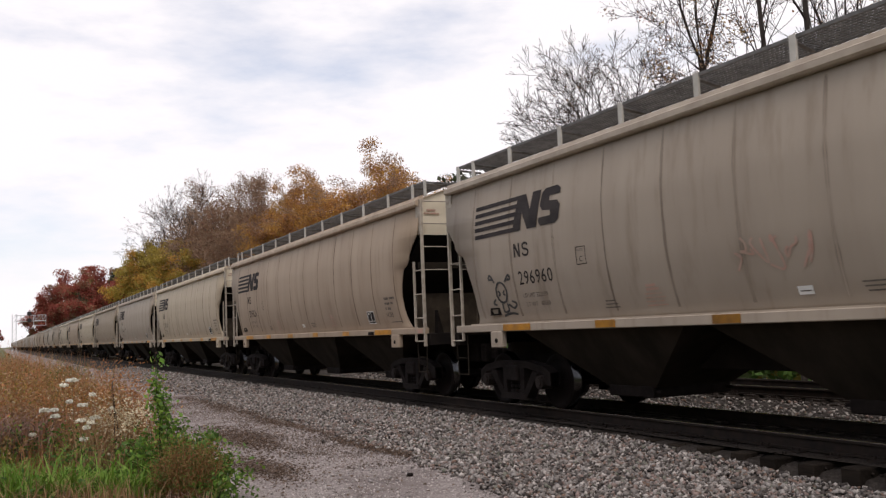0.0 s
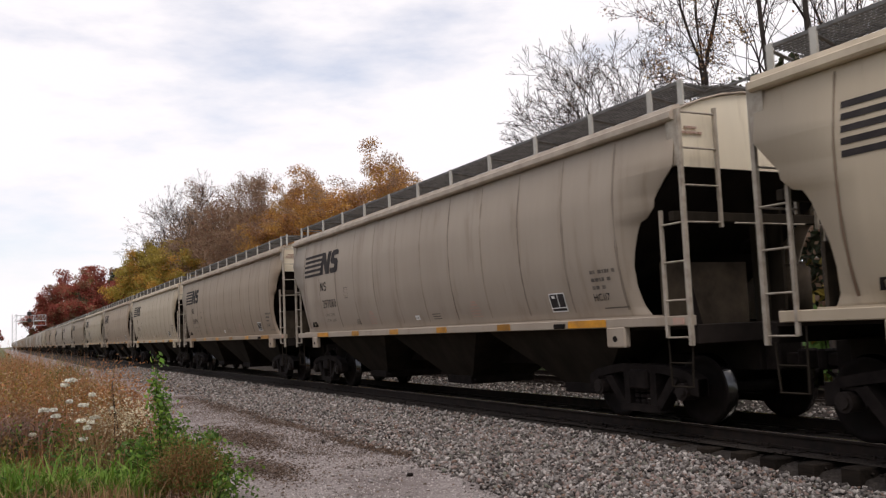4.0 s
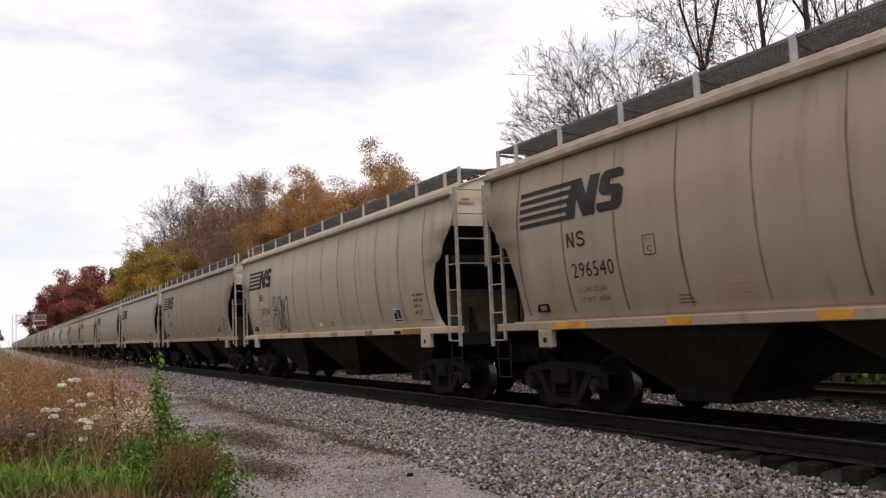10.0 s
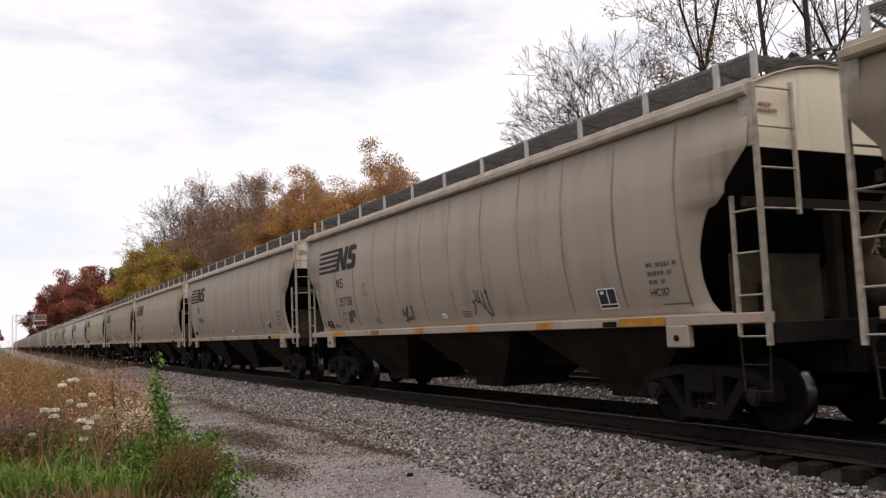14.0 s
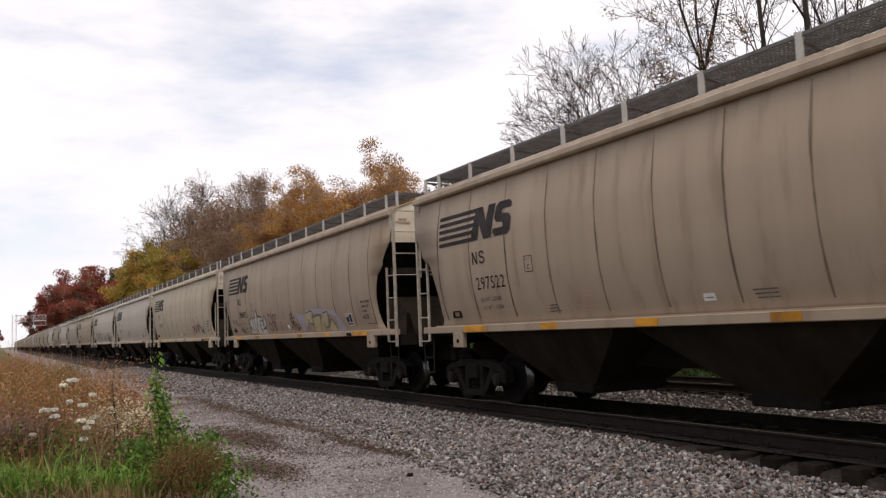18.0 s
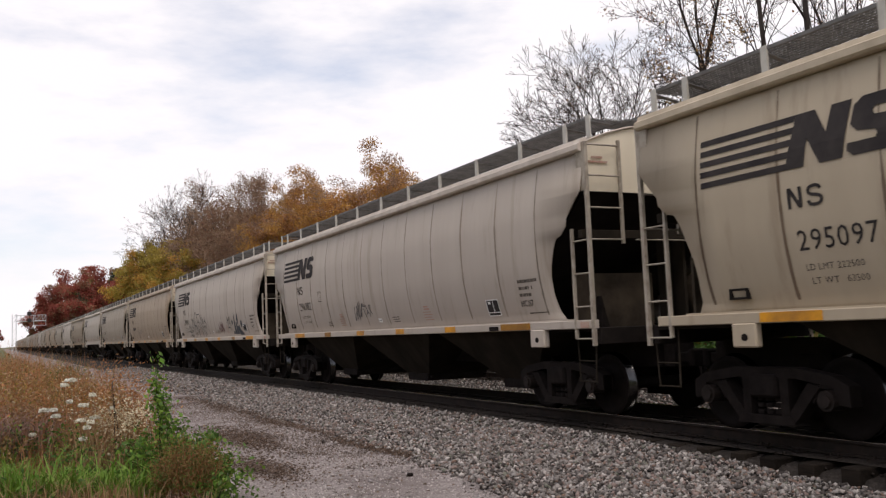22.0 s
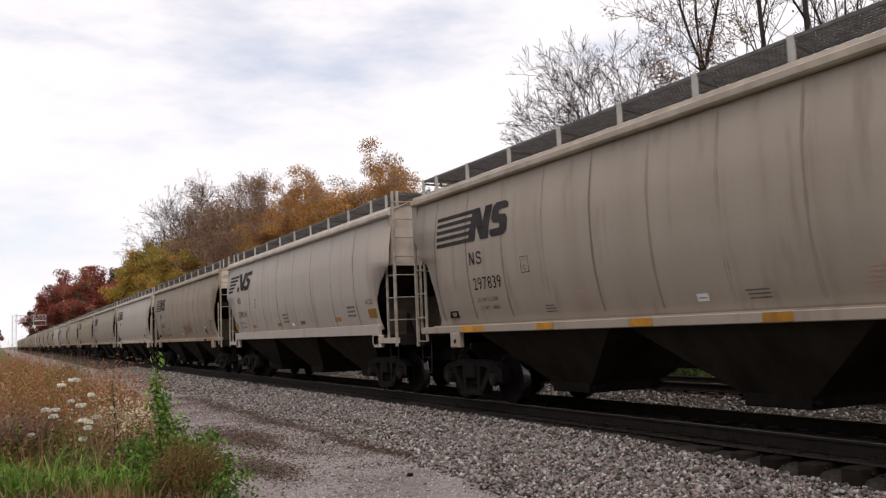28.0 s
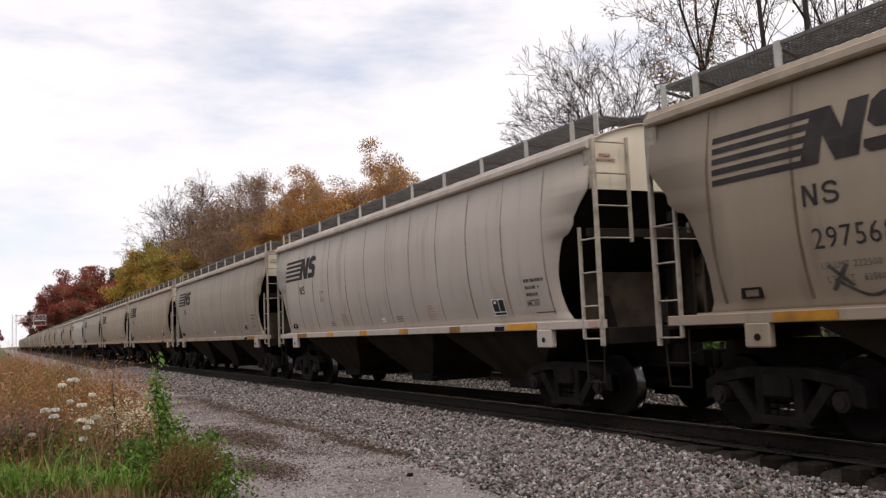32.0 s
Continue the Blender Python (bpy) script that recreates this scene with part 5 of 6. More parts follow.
def fan_of(rng, trunk_h, reach, trunk_r, limbs, depth, open_angle, wiggle, lean, rise, mid, ratio):
    """The limbs of a tree that forks again and again: thick and thin pieces, and the tips where leaves grow."""
    thick, thin, tips = [], [], []

    def turned(d, angle):
        side = d.cross(Vector((rng.gauss(0, 1), rng.gauss(0, 1), rng.gauss(0, 1)))).normalized()
        return (d * math.cos(angle) + side * math.sin(angle)).normalized()

    def grow(p, d, length, r, level):
        steps = 4 if level < 3 else 3
        for k in range(steps):
            d = d + Vector((rng.uniform(-1, 1), rng.uniform(-1, 1), rng.uniform(-1, 1))) * wiggle * (1 + 0.25 * level)
            d.z += rise if level < 3 else 0.2 * rise
            d.normalize()
            q = p + d * (length / steps)
            r2 = r * (0.93 if level < 3 else 0.88)
            (thick if r > 0.05 else thin).append((tuple(p), tuple(q), r, r2))
            p, r = q, r2
            if level >= depth - 1:
                tips.append(tuple(p))
            if 0 < k < steps - 1 and level < depth - 1 and rng.random() < mid:
                grow(p.copy(), turned(d, rng.uniform(0.6, 1.0)), length * rng.uniform(0.4, 0.62), r * 0.5, level + 2)
        if level < depth:
            grow(p.copy(), turned(d, rng.uniform(0.08, 0.26)), length * rng.uniform(*ratio), r * 0.80, level + 1)
            grow(p.copy(), turned(d, rng.uniform(0.35, 0.68)), length * rng.uniform(ratio[0] - 0.12, ratio[1] - 0.06), r * 0.64, level + 1)
            if rng.random() < 0.25:
                grow(p.copy(), turned(d, rng.uniform(0.4, 0.8)), length * rng.uniform(0.5, 0.7), r * 0.5, level + 1)

    p, r = Vector((0, 0, -0.2)), trunk_r
    d = Vector((lean, 0, 1)).normalized()
    for k in range(8):
        d = (d + Vector((rng.uniform(-1, 1), rng.uniform(-1, 1), 0)) * 0.05).normalized()
        q = p + d * (trunk_h + 0.2) / 8
        thick.append((tuple(p), tuple(q), r, r * 0.95))
        p, r = q, r * 0.95
        for _ in range(limbs[k]):
            a = rng.uniform(0, 6.283)
            tilt = open_angle * rng.uniform(0.65, 1.15) * (1.0 if k < 7 else 0.55)
            nd = Vector((math.cos(a) * math.sin(tilt), math.sin(a) * math.sin(tilt), math.cos(tilt)))
            grow(p.copy(), nd, reach * 0.30 * rng.uniform(0.8, 1.15), r * rng.uniform(0.40, 0.58), 1)
    return thick, thin, tips


def tree(seed, height, trunk_h, trunk_r, limbs, depth=6, open_angle=0.7, reach=8.0, leaves=0, leaf=0.1, colours=(), clumps=0, scatter=0.5, name="tree", wiggle=0.07, lean=0.0, rise=0.03,
         mid=0.45, thin_r=0.008, twig="twig", flat=0.75, bark="bark", ratio=(0.72, 0.88)):
    rng = random.Random(seed)
    nrg = np.random.default_rng(seed)
    thick, thin, tips = fan_of(rng, trunk_h, reach, trunk_r, limbs, depth, open_angle, wiggle, lean, rise, mid, ratio)
    k = height / max(p[2] for p in tips)
    fit = lambda segs: [(tuple(c * k for c in a), tuple(c * k for c in b), r, q) for a, b, r, q in segs]
    thick, thin, tips = fit(thick), fit(thin), np.array(tips) * k
    t = new(name)
    v, f = tubes(thick, 7)
    child("trunk", np_mesh(v, f, M[bark]), t)
    thin = [(a, b, max(r, thin_r), max(q, thin_r * 0.8)) for a, b, r, q in thin]
    v, f = tubes(thin, 3)
    child("twig_crown", np_mesh(v, f, M[twig]), t, None, "fine bare twigs")
    if leaves:
        heart = tips[nrg.integers(0, len(tips), clumps)] if clumps else tips
        kind = nrg.integers(0, len(colours), len(heart))
        for c, colour in enumerate(colours):
            own = heart[kind == c]
            pick = own[nrg.integers(0, len(own), leaves // len(colours))]
            ball = nrg.normal(size=(len(pick), 3))
            ball *= (nrg.random(len(pick)) ** 0.45 / np.linalg.norm(ball, axis=1))[:, None]
            pts = pick + ball * scatter * 1.75 * np.array([1, 1, flat])
            v, f = cards(nrg, pts, nrg.uniform(leaf * 0.6, leaf * 1.3, len(pts)), 0.62)
            child("crown", np_mesh(v, f, M[colour]), t)
    return t


def place(src, spots, label, category, group, first):
    """Stand a tree and copies of it at (x, y, turn, size)."""
    for x, y, turn, k in spots:
        m = Matrix.Translation((x, y, ground_z(x, y))) @ pose(0, 0, 0, 0, 0, turn) @ Matrix.Scale(k, 4)
        if first:
            ob, first = src, False
            ob.matrix_basis = m
        else:
            src_scale = src.scale.copy()
            src.scale = (1, 1, 1)
            ob = copy_thing(src, m)
            src.scale = src_scale
        tagged(ob, label, category, group)


# bare trees behind the far track
bare = tree(11, 13.2, 7.6, 0.14, (0, 0, 0, 0, 0, 3, 5, 8), 7, 0.92, 6.0, 4200, 0.026, ("l_brown", "twig"), 0, 0.10, name="bare_tree", wiggle=0.085, rise=0.04, mid=0.55, thin_r=0.007, ratio=(0.68, 0.86))
place(bare, [(18.6, 23.9, 200, 1.0)], "bare grey tree with a fan of fine twigs", "tree", "trees beside the railway", True)
airy = tree(12, 16.5, 8.0, 0.13, (0, 0, 0, 0, 1, 1, 2, 4), 7, 0.55, 5.8, 2400, 0.040, ("l_brown", "l_weed", "l_brown", "l_rust"), 420, 0.16, name="tall_tree", wiggle=0.07, lean=-0.02, rise=0.03, mid=0.36, thin_r=0.007, ratio=(0.66, 0.84))
place(airy, [(18.7, 19.0, 20, 1.0), (20.6, 16.6, 150, 0.95), (19.2, 12.6, 250, 1.0)], "tall tree with a few brown leaves on fine twigs", "tree", "trees beside the railway", True)
tall = tree(19, 18, 10.0, 0.088, (0, 0, 0, 1, 1, 1, 2, 3), 7, 0.75, 5.5, 3800, 0.042, ("l_brown", "l_weed", "l_brown"), 420, 0.18, name="tall_tree", wiggle=0.08, lean=0.01, rise=0.03, mid=0.4, thin_r=0.007, ratio=(0.64, 0.82))
place(tall, [(18.5, 16.25, 20, 1.0), (18.6, 15.35, 150, 1.1), (19.6, 9.0, 260, 1.0), (20.5, -1.0, 100, 1.0)], "tall straight tree with dark trunk and few withered leaves", "tree", "trees beside the railway", True)
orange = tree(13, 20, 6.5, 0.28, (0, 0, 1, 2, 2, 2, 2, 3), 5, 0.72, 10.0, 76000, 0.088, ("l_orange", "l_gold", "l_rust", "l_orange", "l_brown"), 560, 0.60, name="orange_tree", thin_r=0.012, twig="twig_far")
place(orange, [(27.0, 66.0, 95, 0.81), (26.0, 59.5, 77, 0.66), (25.0, 53.6, 154, 0.58), (28.0, 73.5, 231, 0.80), (29.0, 81.9, 308, 0.89), (27.0, 80.8, 25, 0.78), (30.0, 96.1, 102, 0.97), (24.0, 60.7, 179, 0.63), (23.0, 62.8, 256, 0.63), (23.0, 67.4, 333, 0.64)],
      "autumn tree with orange and gold leaves", "tree", "trees beside the railway", True)
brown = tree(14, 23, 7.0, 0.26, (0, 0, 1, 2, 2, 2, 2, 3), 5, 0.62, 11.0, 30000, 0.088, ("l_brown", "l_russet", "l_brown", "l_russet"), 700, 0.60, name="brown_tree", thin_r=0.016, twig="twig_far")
place(brown, [(29.0, 98.9, 30, 0.88), (27.0, 98.9, 107, 0.87), (27.0, 106.6, 184, 0.94), (25.0, 104.5, 261, 0.93), (26.0, 106.0, 338, 0.92), (26.5, 118.0, 55, 1.0), (24.0, 108.0, 132, 0.80), (24.0, 85.8, 209, 0.68), (23.0, 93.1, 286, 0.72)], "thinning autumn tree with russet-brown leaves", "tree", "trees beside the railway", True)
pale = tree(15, 26, 10.0, 0.42, (0, 0, 0, 1, 2, 2, 3, 4), 7, 0.85, 10.0, 2400, 0.09, ("l_brown",), 0, 0.3, name="bare_tree", wiggle=0.085, rise=0.04, mid=0.5, thin_r=0.016, ratio=(0.66, 0.84))
place(pale, [(23.0, 121.0, 30, 0.94), (22.6, 124.5, 107, 0.90), (23.6, 128.0, 215, 0.94)], "bare tree with pinkish-grey twigs among autumn trees", "tree", "trees beside the railway", True)
olive = tree(16, 16.0, 4.5, 0.20, (0, 0, 1, 2, 2, 2, 2, 3), 5, 0.70, 8.0, 30000, 0.13, ("l_olive", "l_olive", "l_gold", "l_olive"), 300, 0.55, name="yellow_green_tree", thin_r=0.014, twig="twig_far")
place(olive, [(19.0, 129.4, 0, 0.95), (20.0, 120.6, 77, 0.98), (19.5, 105.3, 154, 0.80)], "small tree with yellow-green leaves", "tree", "trees beside the railway", True)
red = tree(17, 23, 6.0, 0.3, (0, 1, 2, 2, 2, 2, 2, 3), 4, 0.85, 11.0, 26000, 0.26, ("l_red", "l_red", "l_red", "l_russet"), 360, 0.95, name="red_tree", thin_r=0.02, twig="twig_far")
place(red, [(18.0, 226.6, 40, 0.87), (17.5, 173.9, 117, 0.69), (16.0, 249.7, 194, 0.89), (14.5, 283.8, 271, 0.82)],
      "large autumn tree with dark red leaves", "tree", "trees beside the railway", True)
place(red, [(-3.2, 329.5, 20, 0.40), (-8.2, 343.3, 100, 0.50), (-19.8, 356.1, 100, 0.62)], "distant autumn tree with dull red leaves", "tree", "far trees by the line", False)
dusky = tree(18, 23, 9.0, 0.3, (0, 1, 2, 2, 2, 2, 2, 3), 4, 0.70, 10.0, 18000, 0.30, ("l_dark", "l_weed", "l_dark", "l_russet"), 240, 0.9, name="dark_tree", thin_r=0.02, twig="twig_far")
place(dusky, [(15.0, 371.3, 90, 0.70), (21.0, 183.8, 167, 0.72), (20.0, 214.3, 244, 0.69), (14.0, 453.4, 321, 0.39), (17.0, 325.9, 38, 0.51), (24.0, 197.2, 115, 0.78)], "large dark green and brown tree", "tree", "trees beside the railway", True)

# undergrowth along the far side
rng_h = np.random.default_rng(21)
for name, colour, n, y0, y1, x0, x1, top, size, label in (
        ("undergrowth", "l_green", 14000, -9, 44, 18.3, 21.0, 2.8, 0.12, "green brush along the far track"),
        ("undergrowth", "l_brown", 16000, -2, 50, 21.0, 24.1, 5.6, 0.11, "dense brown thicket along the far track"),
        ("undergrowth", "l_dark", 40000, 4, 47, 21.4, 24.6, 8.0, 0.15, "dark green thicket behind the far track, shade in leaf colour"),
        ("undergrowth", "l_dark", 22000, 3, 50, 24.1, 27.7, 11.0, 0.23, "dark woods behind the far track"),
        ("undergrowth", "l_olive", 16000, -2, 174, 18.8, 23.2, 3.9, 0.18, "olive and yellow brush behind the far track"),
        ("undergrowth", "l_brown", 16000, 4, 225, 20.1, 26.8, 5.6, 0.22, "brown autumn thicket behind the far track")):
    x, y = rng_h.uniform(x0, x1, n), rng_h.uniform(y0, y1, n)
    h = top * (0.62 + 0.38 * np.abs(np.sin(y * 0.35 + x * 0.8) * np.cos(y * 0.13)))
    z = ground_many(x, y) + h * rng_h.random(n) ** 0.8
    v, f = cards(rng_h, np.stack((x, y, z), -1), rng_h.uniform(size * 0.6, size * 1.4, n), 0.6)
    tagged(new(name, np_mesh(v, f, M[colour])), label, "undergrowth", kind="stuff")
far = np.random.default_rng(33)
n = 9000
ang = far.uniform(-0.25, 0.55, n)
dist = far.uniform(430, 620, n)
x, y = dist * np.sin(ang) - 5, dist * np.cos(ang)
keep = (x > 30)
x, y = x[keep], y[keep]
z = 14 * far.random(len(x)) ** 0.7 * (0.6 + 0.4 * np.sin(x * 0.15))
v, f = cards(far, np.stack((x, y, z), -1), far.uniform(0.8, 1.6, len(x)), 0.7)
tagged(new("far_woods", np_mesh(v, f, M["l_brown"])), "brown autumn woods in the distance", "woods", kind="stuff")

# ---- the weedy bank ----


def blades(rng, x, y, high, wide, bend, material, name, label, base=None):
    """Grass blades: two bent pieces each, rooted at (x, y)."""
    n = len(x)
    z0 = np.array([ground_z(a, b) for a, b in zip(x, y)]) - 0.03
    turn = rng.uniform(0, 6.283, n)
    d = np.stack((np.cos(turn), np.sin(turn), np.zeros(n)), -1)
    s = np.stack((-np.sin(turn), np.cos(turn), np.zeros(n)), -1) * wide[:, None]
    p0 = np.stack((x, y, z0), -1)
    p1 = p0 + np.array([0, 0, 1.0]) * (high * 0.6)[:, None] + d * (bend * high * 0.25)[:, None]
    p2 = p0 + np.array([0, 0, 1.0]) * (high * (1 - 0.3 * bend))[:, None] + d * (bend * high)[:, None]
    v = np.stack((p0 - s, p0 + s, p1 + s * 0.8, p1 - s * 0.8, p2 + s * 0.15, p2 - s * 0.15), 1).reshape(-1, 3)
    q = np.array([(0, 1, 2, 3), (3, 2, 4, 5)])
    f = (q[None] + (np.arange(n) * 6)[:, None, None]).reshape(-1, 4)
    return tagged(new(name, np_mesh(v, f, material)), label, "weeds", kind="stuff")


def bank(rng, n, x0, x1, y0, y1, power=1.0):
    """Spots on the bank, which narrows to the path's edge."""
    y = y0 + (y1 - y0) * rng.random(n) ** power
    edge = np.minimum(x1, 2.2 + (y - 9.5) * 0.02 + 0.35 * np.sin(y * 1.1))
    return 0.9 * (x0 + (edge - x0) * rng.random(n)) - 0.12, y + 0.1


rw = np.random.default_rng(55)


def mound(x, y):
    """Uneven growth: low and tall patches."""
    return np.array([0.85 + 0.75 * noise.noise((a * 1.1, b * 0.8, 9.1)) for a, b in zip(x, y)])


def patchy(x, y, scale, level):
    """Keeps the spots that lie in patches."""
    return np.array([noise.noise((a * scale, b * scale, 3.3)) + rw.uniform(-0.25, 0.25) > level for a, b in zip(x, y)])


x, y = bank(rw, 15000, -1.2, 1.9, 9.0, 13.0)
k = patchy(x, y, 1.6, -0.12) & ((y < 10.5) | (x > 0.9))
x, y = x[k], y[k]
n = len(x)
blades(rw, x, y, rw.uniform(0.18, 0.46, n) * (1 + 0.5 * (rw.random(n) < 0.12)), rw.uniform(0.005, 0.012, n), rw.uniform(0.2, 1.0, n), M["l_grass"], "green_grass", "lush tousled green grass at the foot of the bank")
x, y = bank(rw, 7000, -0.8, 2.3, 8.6, 12)
k = patchy(x + 9, y, 1.3, 0.0)
x, y = x[k], y[k]
n = len(x)
blades(rw, x, y, rw.uniform(0.1, 0.42, n), rw.uniform(0.003, 0.007, n), rw.uniform(0.2, 1.0, n), M["l_dry"], "dry_grass", "short dry tan grass by the gravel")
x, y = bank(rw, 3500, -1.0, 1.6, 9.8, 12.5)
k = patchy(x + 19, y, 1.2, 0.05)
x, y = x[k], y[k]
n = len(x)
blades(rw, x, y, rw.uniform(0.3, 0.75, n), rw.uniform(0.003, 0.007, n), rw.uniform(0.1, 0.7, n), M["l_rust"], "brown_weeds", "brown weeds among the grass")
x, y = bank(rw, 24000, -5, 2.3, 12.2, 34, 1.3)
k = patchy(x, y, 0.9, -0.08)
x, y = x[k], y[k]
n = len(x)
blades(rw, x, y, rw.uniform(0.5, 1.4, n) * mound(x, y), rw.uniform(0.003, 0.008, n), rw.uniform(0.05, 0.7, n), M["l_rust"], "rust_weeds", "dense rust-coloured dead weeds on the bank")
x, y = bank(rw, 15000, -4, 2.6, 12.6, 60, 1.5)
k = patchy(x + 31, y, 0.8, 0.05)
x, y = x[k], y[k]
n = len(x)
blades(rw, x, y, rw.uniform(0.6, 1.45, n) * mound(x, y), rw.uniform(0.003, 0.008, n), rw.uniform(0.05, 0.7, n), M["l_dry"], "tall_dry_grass", "tall dry tan grass on the bank")
x, y = bank(rw, 12000, -4, 2.3, 12.2, 30, 1.3)
k = patchy(x + 57, y, 1.0, 0.08)
x, y = x[k], y[k]
n = len(x)
blades(rw, x, y, rw.uniform(0.5, 1.3, n) * mound(x, y), rw.uniform(0.003, 0.008, n), rw.uniform(0.1, 0.8, n), M["l_weed"], "olive_weeds", "olive-brown weeds on the bank")
x, y = rw.uniform(-1.1, 0.5, 900), rw.uniform(10.7, 11.9, 900)
blades(rw, x, y, rw.uniform(0.55, 1.05, 900), rw.uniform(0.005, 0.011, 900), rw.uniform(0.5, 1.3, 900), M["l_cane"], "dead_canes", "tangle of arching pinkish-brown canes")
x, y = rw.normal(1.08, 0.2, 520), rw.normal(10.5, 0.3, 520)
blades(rw, x, y, rw.uniform(0.45, 0.95, 520), rw.uniform(0.003, 0.006, 520), rw.uniform(0.05, 0.5, 520), M["l_dry"], "dry_stalks", "pale dry stalks with seed heads")


def tuft(rng, n, centre, spread, size, colour, name, label):
    pts = np.array(centre) + rng.normal(0, 1, (n, 3)) * np.array(spread)
    low = np.array([ground_z(a, b) for a, b in pts[:, :2]])
    pts[:, 2] = np.maximum(pts[:, 2], low + 0.02)
    v, f = cards(rng, pts, rng.uniform(size * 0.6, size * 1.4, n), 0.55)
    return tagged(new(name, np_mesh(v, f, M[colour])), label, "weeds", kind="stuff")


# leafy and seedy masses over the blades
for k in range(70):
    yy = 12.0 + 26 * (k / 70) ** 1.4
    xx = rw.uniform(-4.2, 1.9)
    tuft(rw, 900, (xx, yy, ground_z(xx, yy) + rw.uniform(0.45, 0.85)), (rw.uniform(0.2, 0.5), 0.4, rw.uniform(0.14, 0.28)), rw.uniform(0.014, 0.026), ("l_rust", "l_weed", "l_dry", "l_olive", "l_rust", "l_fallen", "l_weed", "l_green")[k % 8], "weed_clump", "rust and olive weed tops gone to seed")
for k in range(26):
    yy, xx = rw.uniform(11.4, 17), rw.uniform(-2.3, 1.7)
    tuft(rw, 130, (xx, yy, ground_z(xx, yy) + rw.uniform(0.65, 0.95)), (0.3, 0.3, 0.13), 0.013, ("l_cream", "l_olive", "l_dry", "l_gold")[k % 4], "weed_heads", "pale and yellow weed heads")
# every fourth tuft is near black, painting the shaded gaps between plants
for k in range(16):
    xx, yy = rw.uniform(-0.7, 1.3), rw.uniform(9.7, 11.2)
    tuft(rw, 260, (xx, yy, ground_z(xx, yy) + rw.uniform(0.15, 0.4)), (0.16, 0.16, 0.12), 0.02, ("l_green", "l_weed", "l_grass", "l_dark")[k % 4], "low_weeds", "low mixed weeds between the grass")
for xx, yy, zz, sp, colour, n in ((1.30, 10.2, 0.58, (0.13, 0.2, 0.12), "l_cream", 520), (1.05, 10.3, 0.62, (0.17, 0.2, 0.13), "l_cream", 420), (1.20, 10.3, 0.36, (0.16, 0.2, 0.16), "l_cream", 330), (1.1, 10.6, 0.40, (0.25, 0.3, 0.25), "l_dry", 600),
                                  (0.7, 11.6, 0.72, (0.4, 0.4, 0.17), "l_weed", 900), (0.1, 12.1, 0.80, (0.5, 0.5, 0.2), "l_rust", 900), (1.35, 10.9, 0.75, (0.16, 0.25, 0.2), "l_rust", 700)):
    tuft(rw, n, (xx, yy, zz), sp, 0.014 if colour == "l_cream" else 0.017, colour, "seed_heads", "cream seed heads on dry stalks" if colour == "l_cream" else "dry weed tops")
x, y = rw.uniform(-0.1, 2.0, 2600), rw.uniform(8.9, 9.7, 2600)
k = patchy(x + 3, y, 2.0, 0.02)
x, y = x[k], y[k]
n = len(x)
blades(rw, x, y, rw.uniform(0.08, 0.26, n), rw.uniform(0.003, 0.006, n), rw.uniform(0.3, 1.1, n), M["l_cane"], "pinkish_grass", "short pinkish dry grass at the path's edge")


def stalk(own, sides=4):
    """One tube through a chain of pieces."""
    pts = [own[0][0]] + [s[1] for s in own]
    radii = [own[0][2]] + [s[3] for s in own]
    v = [(p[0] + r * math.cos(6.283 * i / sides), p[1] + r * math.sin(6.283 * i / sides), p[2]) for p, r in zip(pts, radii) for i in range(sides)]
    f = [(k * sides + i, k * sides + (i + 1) % sides, (k + 1) * sides + (i + 1) % sides, (k + 1) * sides + i) for k in range(len(own)) for i in range(sides)]
    return np.array(v), np.array(f)


def bush(name, rng, centre, radius, high, leaves, leaf, colours, stems, label, foot=1, loose=0.06, way=(0.0, 0.0)):
    """A shrub: thin stems from the root and leaves round them."""
    b = new(name)
    gx, gy = centre
    g = ground_z(gx, gy)
    b.matrix_basis = pose(gx, gy, g)
    segs, tips = [], []
    for _ in range(stems):
        a = rng.uniform(0, 6.283)
        r = radius * math.sqrt(rng.random())
        p = np.array([0.25 * r * math.cos(a), 0.25 * r * math.sin(a), -0.03])
        e = np.array([r * math.cos(a) + way[0], r * math.sin(a) + way[1], high * rng.uniform(0.55, 1.0) * (1 - 0.35 * (r / radius) ** 2)])
        own = []
        for k in range(6):
            q = p + (e - p) / (6 - k) + rng.normal(0, 0.015, 3)
            own.append((tuple(p), tuple(q), 0.006 - 0.0007 * k, 0.0053 - 0.0007 * k))
            if k >= foot:
                tips += [q, (p + q) / 2]
            p = q
        if stems <= 30:
            child("stem", np_mesh(*stalk(own), M["twig"]), b)
        segs += own
    if stems > 30:
        child("stem_mass", np_mesh(*tubes(segs, 4), M["l_rust"]), b)["kind"] = "stuff"
    tips = np.array(tips)
    for colour in colours:
        pick = tips[rng.integers(0, len(tips), leaves // len(colours))] + rng.normal(0, loose, (leaves // len(colours), 3))
        pick[:, 2] = np.maximum(pick[:, 2], 0.02)
        v, f = cards(rng, pick, rng.uniform(leaf * 0.6, leaf * 1.3, len(pick)), 0.55)
        child("foliage", np_mesh(v, f, M[colour]), b)["kind"] = "stuff"
    return tagged(b, label, "shrub", "plants on the bank")


